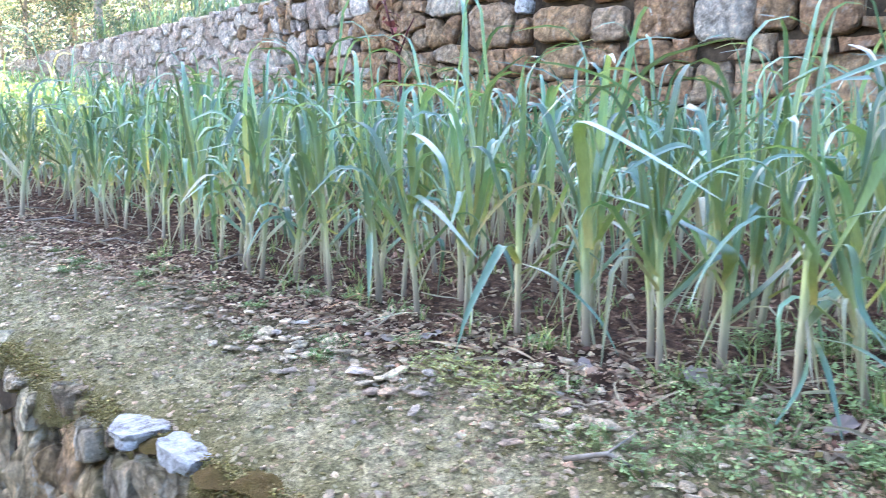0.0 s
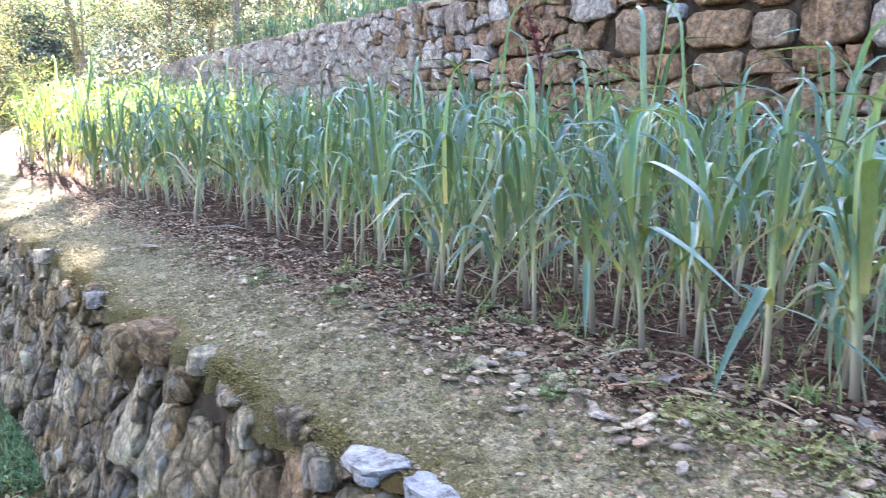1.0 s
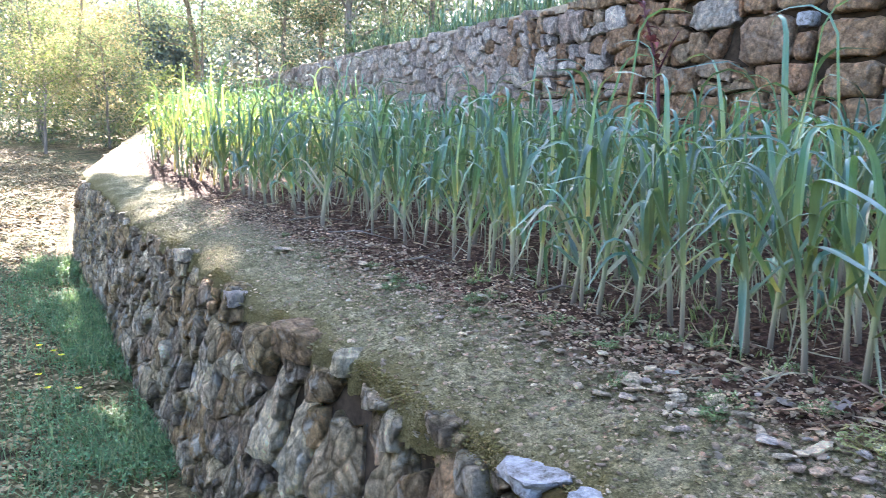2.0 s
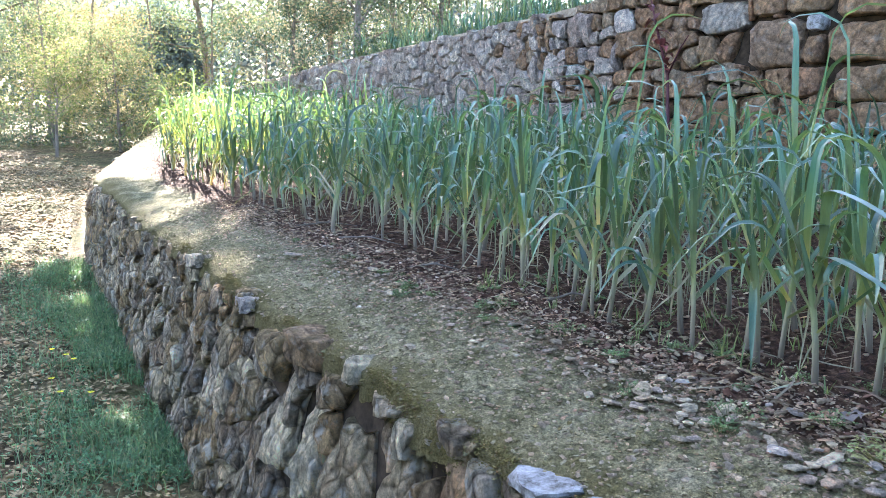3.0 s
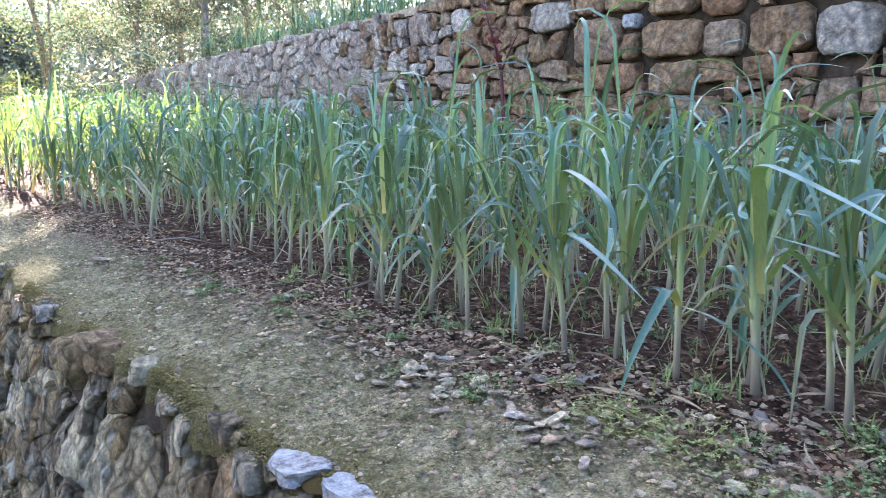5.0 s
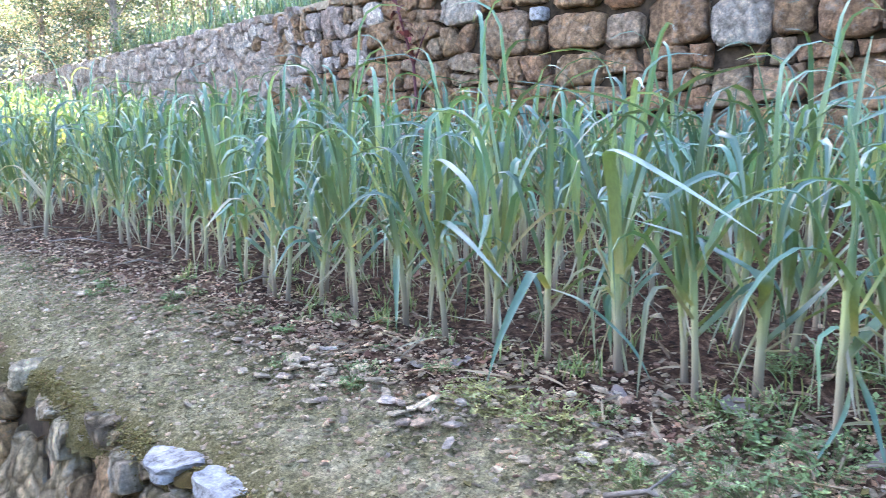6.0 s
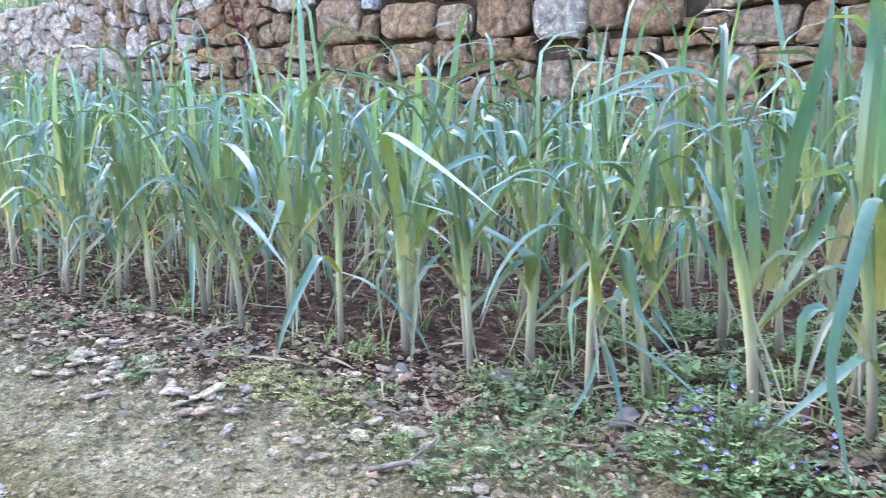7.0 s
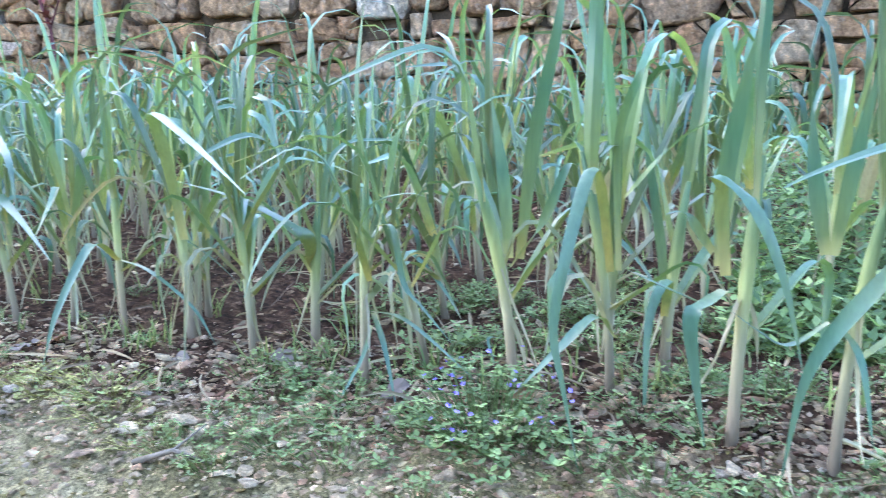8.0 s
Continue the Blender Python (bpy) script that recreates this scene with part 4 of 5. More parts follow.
def make_tree(rng, place, height, spread, leaves, material, size=0.09, label="", trunk=0.11, low=0.3, group="", limbs=12, old=0.2, own=None):
    ob = new("tree")
    ob.matrix_basis = pose(*place)
    tb = Build()
    bend = [Vector((0, 0, -0.3))]
    for i in range(1, 6):
        bend.append(Vector((bend[-1].x + rng.uniform(-0.16, 0.16) * height / 6, bend[-1].y + rng.uniform(-0.16, 0.16) * height / 6, height * 0.86 * i / 5)))
    tube(tb, bend, [trunk * (1.25, 1.0, 0.8, 0.55, 0.35, 0.12)[i] for i in range(6)], 8)
    stem = part("trunk", tb, mat_bark, ob)
    tips = []
    for i in range(limbs):
        lm = Build()
        k = low + (0.97 - low) * (i + rng.random()) / limbs
        j = min(4, int(k * 5))
        start = bend[j].lerp(bend[j + 1], k * 5 - j)
        a = i * 2.4 + rng.uniform(-0.5, 0.5)
        ln = spread * rng.uniform(0.55, 1.0) * (1.15 - 0.6 * max(0, (k - low) / (1 - low)))
        rise = rng.uniform(0.1, 0.8)
        mid = start + Vector((math.cos(a) * ln * 0.5, math.sin(a) * ln * 0.5, ln * rise * 0.6))
        end = start + Vector((math.cos(a) * ln, math.sin(a) * ln, ln * rise))
        tube(lm, [start, mid, end], [trunk * 0.36, trunk * 0.22, trunk * 0.06], 5)
        tips += [(end, 0.9), (mid.lerp(end, 0.5), 0.8), (mid, 0.5)]
        for _ in range(3):
            e2 = mid.lerp(end, rng.random()) + Vector((rng.uniform(-1, 1), rng.uniform(-1, 1), rng.uniform(-0.3, 0.8))) * spread * 0.4
            tube(lm, [mid.lerp(end, 0.4), e2], [trunk * 0.12, trunk * 0.03], 4)
            tips.append((e2, 0.8))
        part("limb", lm, mat_bark, stem)
    lb = Build()
    own = rng.uniform(0.15, 0.6) if own is None else own
    for _ in range(leaves):
        c, r = rng.choice(tips)
        v = Vector((rng.gauss(0, 1), rng.gauss(0, 1), rng.gauss(0, 0.7)))
        leaf_quad(lb, rng, c + v * r * spread * 0.19, size * rng.uniform(0.6, 1.4), (rng.random(), 0.0 if rng.random() > old else rng.uniform(0.2, 0.9), min(1.0, max(0.0, rng.gauss(own, 0.16)))))
    tagged(part("crown", lb, material, ob, smooth=False), kind="stuff")
    return tagged(ob, label, "tree", group)


rng = random.Random(21)
SLIM, SAPLING, YELLOW = "slender broadleaf tree with light olive-green leaves", "young sapling with yellow-green leaves", "tree with thinning yellow-brown leaves"
TREES = [  # x, y, ground, height, spread, leaves, size, trunk, lowest limb, yellowing, label
    (-17.0, 6.4, 1.2, 5.6, 2.3, 6500, 0.10, 0.10, 0.25, 0.15, SLIM), (-19.0, 5.6, 0.9, 4.6, 1.8, 6000, 0.10, 0.07, 0.15, 0.35, SLIM), (-21.5, 7.6, 1.4, 6.5, 2.6, 7000, 0.11, 0.10, 0.2, 0.3, SLIM),
    (-22.3, 1.9, 0.3, 3.2, 1.4, 4600, 0.11, 0.05, 0.15, 0.95, YELLOW), (-26, 1.2, 0.7, 3.4, 1.6, 4600, 0.12, 0.05, 0.15, 0.9, YELLOW), (-18.6, 1.6, 0.25, 2.6, 1.2, 2600, 0.08, 0.03, 0.1, 0.3, SAPLING),
    (-17.4, 0.25, 0.05, 2.3, 1.0, 2000, 0.08, 0.03, 0.3, 0.5, SAPLING), (-20.5, 0.4, 0.25, 2.9, 1.3, 2600, 0.09, 0.035, 0.3, 0.3, SAPLING), (-27, -0.4, 0.6, 6.0, 2.4, 5200, 0.13, 0.1, 0.15, 0.2, SLIM),
    (-27, 5.5, 1.2, 7.0, 2.8, 6500, 0.13, 0.11, 0.15, 0.2, SLIM), (-19, 9.6, 2.0, 6.0, 2.4, 6500, 0.10, 0.09, 0.15, 0.35, SLIM), (-24, 11, 2.2, 7.5, 3.0, 7000, 0.13, 0.12, 0.15, 0.25, SLIM),
    (-15.2, 9.4, 2.2, 4.6, 1.9, 5200, 0.09, 0.06, 0.15, 0.5, SLIM), (-17.5, 13, 2.8, 6.0, 2.6, 6000, 0.11, 0.09, 0.15, 0.3, SLIM), (-13, 12, 2.8, 5.0, 2.2, 5000, 0.10, 0.08, 0.15, 0.4, SLIM)]
for x, y, z, h, sp, n, size, tr, lo, old, label in TREES:
    make_tree(rng, (x, y, z), h, sp, int(n * 2.3), mat_tree, size * 0.62, label, tr, lo, "trees beyond the bed", 12, old, 0.9 if x == -17.4 else 0.55 if label == SAPLING else 0.7 if label == YELLOW else None)
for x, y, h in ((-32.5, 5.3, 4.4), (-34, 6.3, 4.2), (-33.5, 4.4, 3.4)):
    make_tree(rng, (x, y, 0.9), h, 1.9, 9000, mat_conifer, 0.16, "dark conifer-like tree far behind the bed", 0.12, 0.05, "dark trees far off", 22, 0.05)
# tall trees added with high crowns out of view, to shade the near bed
TALL = [  # x, y, height, lowest limb
    (-25, -1.2, 16, 0.62), (-23.5, 2.0, 17, 0.70), (-25, 5.2, 17, 0.66), (-23.5, 8.6, 17, 0.50), (-25, 12, 16, 0.62), (-22, 15, 15, 0.62), (-29, 0.4, 21, 0.62), (-29, 8.2, 21, 0.48), (-29, 11, 20, 0.66), (-27, 3.9, 19, 0.62)]
for i, (x, y, h, lo) in enumerate(TALL):
    make_tree(random.Random(100 + i), (x, y, 0.8), h, 3.3, 11000, mat_tree, 0.26, "added tall shade tree, its high broad crown out of view", 0.028, lo, "tall trees", 16, 0.2)
for i, (x, y) in enumerate(((-18.6, -0.8), (-19.4, 0.4), (-20.6, -1.8), (-21.8, 0.0))):
    make_tree(random.Random(200 + i), (x, y, 0.1), 10, 1.9, 12500, mat_tree, 0.20, "added tall slim shade tree, its high crown out of view", 0.024, 0.56, "tall trees", 14, 0.2)

# unseen belt added to block sky light; closes the lower terrace behind the path
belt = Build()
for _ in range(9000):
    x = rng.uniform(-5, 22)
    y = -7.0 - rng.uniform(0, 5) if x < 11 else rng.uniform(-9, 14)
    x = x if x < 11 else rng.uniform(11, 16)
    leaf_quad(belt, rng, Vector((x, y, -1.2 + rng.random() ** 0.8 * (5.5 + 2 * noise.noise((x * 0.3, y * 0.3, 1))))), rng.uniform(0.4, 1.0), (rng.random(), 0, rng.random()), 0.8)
tagged(new("tree_belt", belt.mesh("tree_belt", mat_dark, False)), "added unseen belt of dark green leaves that blocks sky light", "woods", kind="stuff")

# undergrowth between the trees, and the wooded slope far behind
brush = Build()
for _ in range(46):
    a, r = radians(rng.uniform(62, 90)), rng.uniform(18.5, 27)
    x, y = -0.2 - math.sin(a) * r, -1.0 + math.cos(a) * r
    z, hh, ww = lerp_table(x, LOW_Z) + (0.6 if y > 3.0 else 0), rng.uniform(0.5, 1.5), rng.uniform(0.5, 1.1)
    old, own = 0.15 if rng.random() < 0.6 else 0.5, rng.uniform(0.1, 1.0)
    for _ in range(480):
        p = Vector((x + rng.gauss(0, 0.5) * ww, y + rng.gauss(0, 0.5) * ww, z + hh * rng.random()))
        leaf_quad(brush, rng, p, rng.uniform(0.05, 0.12), (rng.random(), 0 if rng.random() > old else rng.uniform(0.2, 0.8), min(1.0, max(0.0, rng.gauss(own, 0.15)))), 0.4)
tagged(new("undergrowth", brush.mesh("undergrowth", mat_tree, False)), "light green shrubs and undergrowth below the trees", "shrubs", kind="stuff")
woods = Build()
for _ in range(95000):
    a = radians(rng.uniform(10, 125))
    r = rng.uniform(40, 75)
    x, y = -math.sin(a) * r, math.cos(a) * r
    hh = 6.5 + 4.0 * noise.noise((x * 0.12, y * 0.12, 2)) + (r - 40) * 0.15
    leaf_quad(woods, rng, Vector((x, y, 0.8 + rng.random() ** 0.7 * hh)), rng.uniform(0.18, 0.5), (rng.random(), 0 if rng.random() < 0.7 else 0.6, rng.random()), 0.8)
tagged(new("woods", woods.mesh("woods", mat_wood, False)), "distant wooded slope, haze put into its pale leaf colours", "woods", kind="stuff")
canes = Build()
for _ in range(90):
    x, y = rng.uniform(-19, -12.5), rng.uniform(7.6, 10)
    ribbon(canes, (x, y, 2.1), rng.uniform(0, 360), rng.uniform(78, 89), rng.uniform(1.6, 3.2), rng.uniform(0.02, 0.05), rng.uniform(0, 30), rng.uniform(0.1, 0.8), rng.random(), None, 0.2, 5)
for _ in range(900):
    x, y = rng.uniform(-16, -8), rng.uniform(5.58, 8.6)
    ribbon(canes, (x, y, 2.1), rng.uniform(0, 360), rng.uniform(60, 88), rng.uniform(0.15, 0.6), 0.012, rng.uniform(10, 60), rng.uniform(0.0, 0.6), rng.random(), None, 0.2, 3)
tagged(new("tall_grass", canes.mesh("tall_grass", mat_grass)), "yellow-green tall grass and canes above the upper wall", "grass", kind="stuff")


# ---------- stones, weeds and litter on the ground ----------
def lump(rng, sx, sy, sz, n=7, sharp=0.25):
    """An angular flake: two rings and two caps."""
    vs = [(0, 0, -sz * 0.5)]
    ring = [a + rng.uniform(-0.3, 0.3) for a in (math.tau * k / n for k in range(n))]
    for z, k in ((-0.25, 0.95), (0.30, 0.88)):
        vs += [(math.cos(a) * sx * k * (1 + rng.uniform(-sharp, sharp)), math.sin(a) * sy * k * (1 + rng.uniform(-sharp, sharp)), sz * (z + rng.uniform(-0.08, 0.08))) for a in ring]
    vs.append((rng.uniform(-0.2, 0.2) * sx, rng.uniform(-0.2, 0.2) * sy, sz * 0.5))
    fs = [(0, 1 + (k + 1) % n, 1 + k) for k in range(n)]
    fs += [(1 + k, 1 + (k + 1) % n, 1 + n + (k + 1) % n, 1 + n + k) for k in range(n)]
    fs += [(1 + n + k, 1 + n + (k + 1) % n, 1 + 2 * n) for k in range(n)]
    return vs, fs


rng = random.Random(33)
chips = [lump(rng, rng.uniform(0.7, 1.0), rng.uniform(0.5, 0.8), rng.uniform(0.3, 0.6), 5, 0.3) for _ in range(14)]


def scatter_chips(count, place, size, material, name, label, sink=0.2):
    b = Build()
    for _ in range(count):
        x, y = place()
        s = size()
        m = pose(x, y, terrace_z(x, y) + s * (0.25 - sink), rng.uniform(-25, 25), rng.uniform(-25, 25), rng.uniform(0, 360))
        vs, fs = chips[rng.randrange(14)]
        b.add([m @ (Vector(v) * s) for v in vs], fs)
    return tagged(new(name, b.mesh(name, material, False)), label, "gravel" if name == "gravel" else "soil", kind="stuff")


def strip_place():
    x = 1.4 - 8.5 * rng.random() ** 1.25 + max(0.0, rng.gauss(0, 0.5))
    return x, edge_y(x) + min(0.95, max(0.0, rng.gauss(0.52, 0.17) if rng.random() < 0.62 else rng.uniform(0.02, 0.9)))


def bed_place():
    x = 2.0 - 8.5 * rng.random() ** 1.2
    return x, edge_y(x) + 0.6 + 3.8 * rng.random() ** 1.8


scatter_chips(26000, strip_place, lambda: 0.003 + 0.014 * rng.random() ** 4.0, mat_gravel, "gravel", "small pale stone chips strewn on the mossy strip")
scatter_chips(17000, lambda: (lambda x: (x, edge_y(x) + rng.gauss(0.60, 0.14)))(0.9 - 7.5 * rng.random() ** 1.2), lambda: 0.003 + 0.011 * rng.random() ** 3.2, mat_chip, "gravel", "reddish and pale stone chips between the strip and the bed", 0.12)
scatter_chips(3600, bed_place, lambda: 0.005 + 0.02 * rng.random() ** 2.6, mat_gravel, "gravel", "stone chips among the leeks")
scatter_chips(9000, bed_place, lambda: 0.005 + 0.019 * rng.random() ** 2.4, mat_clod, "soil_clods", "crumbly red-brown soil clods", 0.3)

def rock(seed, sx, sy, sz):
    """A weathered lump with ledges and hollows."""
    bm = bmesh.new()
    bmesh.ops.create_icosphere(bm, subdivisions=3, radius=1.0)
    b = Build()
    vs = []
    for v in bm.verts:
        p = v.co
        k = 1 + 0.30 * noise.noise(p * 1.3 + Vector((seed * 7, 0, 0))) + 0.14 * noise.noise(p * 3.1 + Vector((0, seed * 5, 0))) + 0.04 * noise.noise(p * 8)
        q = Vector((max(-0.78, min(0.78, p.x)), max(-0.74, min(0.74, p.y)), max(-0.5, min(0.42, p.z)))) * k * 1.3
        vs.append((q.x * sx, q.y * sy, q.z * sz * 1.5))
    b.add(vs, [tuple(v.index for v in f.verts) for f in bm.faces])
    bm.free()
    return b


scatter_chips(9000, lambda: (lambda x: (x, edge_y(x) + rng.uniform(-0.01, 0.62)))(1.4 - 8.5 * rng.random() ** 1.25), lambda: 0.005 + 0.010 * rng.random() ** 2, mat_tuft, "moss_tufts", "small olive and straw tufts of moss on the strip", 0.36)

# flat stones one could pick up
flakes = []
for i in range(9):
    b = Build()
    b.add(*lump(rng, rng.uniform(0.8, 1.1), rng.uniform(0.5, 0.85), rng.uniform(0.24, 0.42), 6, 0.24))
    flakes.append(b)
FLAKES = [(-1.80, 0.48, 0.045), (-1.76, 0.44, 0.030), (-1.63, 0.48, 0.032), (-1.62, 0.44, 0.024), (-1.55, 0.52, 0.03), (-1.33, 0.43, 0.036), (-1.23, 0.47, 0.042), (-1.18, 0.40, 0.038), (-1.26, 0.40, 0.03), (-1.73, 0.41, 0.028), (-1.58, 0.42, 0.022),
          (-2.24, 0.52, 0.035), (-2.20, 0.47, 0.03), (-2.65, 0.20, 0.026), (-3.29, 0.43, 0.04), (-4.37, 0.38, 0.06), (-3.40, 0.52, 0.04), (-2.74, 0.60, 0.028), (-1.89, 0.36, 0.022), (-1.10, 0.42, 0.03), (-1.05, 0.36, 0.026),
          (-0.78, 0.36, 0.034), (-0.86, 0.38, 0.022), (-0.60, 0.47, 0.028), (-0.33, 0.50, 0.026), (-0.15, 0.55, 0.022), (-2.5, 0.55, 0.026), (-2.9, 0.5, 0.03), (-3.7, 0.55, 0.04), (-2.0, 0.55, 0.024), (-1.42, 0.62, 0.03), (-0.95, 0.66, 0.022)]
for cx in (-1.78, -1.66, -1.45, -1.25, -1.18, -1.05, -0.82, -0.62, -0.40, -2.2, -2.75, -3.3):
    for _ in range(7):
        FLAKES.append((cx + rng.gauss(0, 0.07), rng.gauss(0.46, 0.045), 0.009 + 0.022 * rng.random() ** 1.6))
for _ in range(46):
    x = 0.5 - 5.0 * rng.random()
    FLAKES.append((x, rng.gauss(0.50, 0.10) if rng.random() < 0.7 else rng.uniform(0.7, 1.6), rng.uniform(0.014, 0.030)))
stones = {}
for i, (x, y, s) in enumerate(FLAKES):
    k = rng.randrange(9)
    m = pose(x, y, terrace_z(x, y) + s * 0.30 + 0.004, rng.uniform(-12, 12), rng.uniform(-12, 12), rng.uniform(0, 360)) @ Matrix.Diagonal((s, s, s, 1))
    if k not in stones:
        ob = new("loose_stone", flakes[k].mesh("loose_stone", mat_flake, False))
        ob.matrix_basis = m
        stones[k] = tagged(ob, "flat pale stone lying on the soil beside the bed", "stone", "loose stones along the bed")
    else:
        ob = stones[k].copy()
        scene.collection.objects.link(ob)
        ob.matrix_basis = m

# capstones on the wall's lip
for x, y, s, h, mt, label in ((-1.66, 0.045, 0.090, 0.036, mat_pale, "white lichen-covered capstone on the wall's edge"), (-1.41, 0.03, 0.058, 0.036, mat_pale, "pale bluish-white capstone on the wall's edge"), (-2.03, 0.01, 0.045, 0.06, mat_low, "small pale stone on the wall's edge"),
                              (-3.95, 0.0, 0.06, 0.06, mat_flake, "pale capstone on the wall's edge"), (-4.95, 0.0, 0.07, 0.06, mat_flake, "pale capstone on the wall's edge")):
    b = rock(x, s * 1.25, s * 0.8, h * 0.62)
    ob = new("capstone", b.mesh("capstone", mt, False))
    ob.matrix_basis = pose(x, y, terrace_z(x, edge_y(x) + 0.05) + 0.004 - h * 0.54, rng.uniform(-4, 6), rng.uniform(-6, 6), rng.uniform(-20, 20))
    tagged(ob, label, "stone", "capstones")

# ragged moss hanging over the lip
b = Build()
for _ in range(34000):
    x = -5.5 + 6.0 * rng.random() ** 0.75
    if abs(x + 1.66) < 0.11 or abs(x + 1.41) < 0.075:
        continue
    if noise.noise((x * 2.3, 0, 4)) < -0.05 - 0.25 * (x > -2.4):
        continue
    dn = abs(rng.gauss(0, 0.03)) * (1.0 if x > -2.4 else 0.55) * (2.2 if -2.4 < x < -1.2 and rng.random() < 0.5 else 1.0)
    y = edge_y(x) + 0.018 - min(dn, 0.06) * 0.7 + abs(rng.gauss(0, 0.04))
    s = rng.uniform(0.002, 0.0055)
    m = pose(x, y, terrace_z(x, edge_y(x) + 0.06) - dn, rng.uniform(-40, 40), rng.uniform(-40, 40), rng.uniform(0, 360))
    vs, fs = chips[rng.randrange(14)]
    b.add([m @ (Vector(v) * s) for v in vs], fs)
tagged(new("moss_fringe", b.mesh("moss_fringe", mat_fringe)), "ragged olive moss hanging over the wall's edge", "moss", kind="stuff")

# cushions of moss on the lip
for x, y, s in ((-1.53, 0.02, 0.045), (-1.27, 0.02, 0.05), (-1.14, 0.04, 0.055)):
    b = Build()
    vs = [(0, 0, s * 0.35)]
    for j in range(1, 8):
        for k in range(18):
            a, r = math.tau * k / 18, s * j / 7
            h = s * 0.35 * (1 - (j / 7) ** 2.2)
            f = 1 + 0.30 * noise.noise((math.cos(a) * 1.5 + x * 9, math.sin(a) * 1.5, 3))
            vs.append((math.cos(a) * r * 1.3 * f, math.sin(a) * r * 0.9 * f, h + 0.18 * s * noise.noise((math.cos(a) * r * 60, math.sin(a) * r * 60, x))))
    fs = [(0, 1 + k, 1 + (k + 1) % 18) for k in range(18)]
    fs += [(1 + j * 18 + k, 1 + (j + 1) * 18 + k, 1 + (j + 1) * 18 + (k + 1) % 18, 1 + j * 18 + (k + 1) % 18) for j in range(6) for k in range(18)]
    b.add(vs, fs)
    ob = new("moss_cushion", b.mesh("moss_cushion", mat_moss))
    ob.matrix_basis = pose(x, y, terrace_z(x, y) - 0.006)
    tagged(ob, "brownish-olive cushion of moss on the wall's edge", "moss", "moss cushions")


# weeds
def leaflet(b, p, az, el, ln, wd, tone):
    a, e = radians(az), radians(el)
    d = Vector((math.cos(a) * math.cos(e), math.sin(a) * math.cos(e), math.sin(e)))
    s = Vector((-math.sin(a), math.cos(a), 0)) * wd * 0.5
    p = Vector(p)
    b.add([p, p + d * ln * 0.45 + s, p + d * ln, p + d * ln * 0.45 - s, p + d * ln * 0.5 - Vector((0, 0, ln * 0.06))], [(0, 1, 4), (1, 2, 4), (2, 3, 4), (3, 0, 4)], [tone] * 5)


def weed_mesh(rng, spread, high, count, size, old, trefoil=True):
    st, lf = Build(), Build()
    for _ in range(count):
        a, r = rng.uniform(0, 360), spread * math.sqrt(rng.random())
        top = Vector((math.cos(radians(a)) * r, math.sin(radians(a)) * r, high * rng.uniform(0.25, 1.0) * (1.1 - 0.6 * r / spread)))
        root = Vector((top.x * 0.5, top.y * 0.5, -0.01))
        tube(st, [root, root.lerp(top, 0.6) + Vector((0, 0, 0.005)), top], [0.0012, 0.001, 0.0007], 3, [(0, old, 0.5)] * 3)
        tone = (rng.random(), old * rng.random() ** 0.5, rng.random())
        n = 3 if trefoil else 5
        for k in range(n):
            leaflet(lf, top, a + k * 360 / n + rng.uniform(-25, 25), rng.uniform(-15, 40), size * rng.uniform(0.7, 1.3), size * rng.uniform(0.5, 0.8), tone)
    return st, lf


rng = random.Random(44)
weed_kinds = []
for label, args in (("low green trefoil weed on the soil", (0.08, 0.05, 40, 0.012, 0.2)), ("leafy green weed beside the bed", (0.10, 0.06, 54, 0.012, 0.15)), ("yellow-green chickweed sprawling over gravel", (0.12, 0.035, 60, 0.010, 0.8)), ("small green seedling tuft", (0.045, 0.04, 24, 0.015, 0.1)), ("broad-leaved green weed on gravelly soil", (0.09, 0.07, 22, 0.02, 0.1))):
    weed_kinds.append((label, weed_mesh(rng, *args)))
weeds = {}


def put_weed(k, x, y, s):
    m = pose(x, y, terrace_z(x, y), 0, 0, rng.uniform(0, 360)) @ Matrix.Diagonal((s, s, s, 1))
    if k in weeds:
        copy_thing(weeds[k], m)
    else:
        label, (st, lf) = weed_kinds[k]
        ob = new("weed")
        ob.matrix_basis = m
        tagged(part("stalk", st, mat_weed, ob), kind="stuff")
        tagged(part("foliage", lf, mat_weed, ob), kind="stuff")
        weeds[k] = tagged(ob, label, "weed", "weeds along the bed")


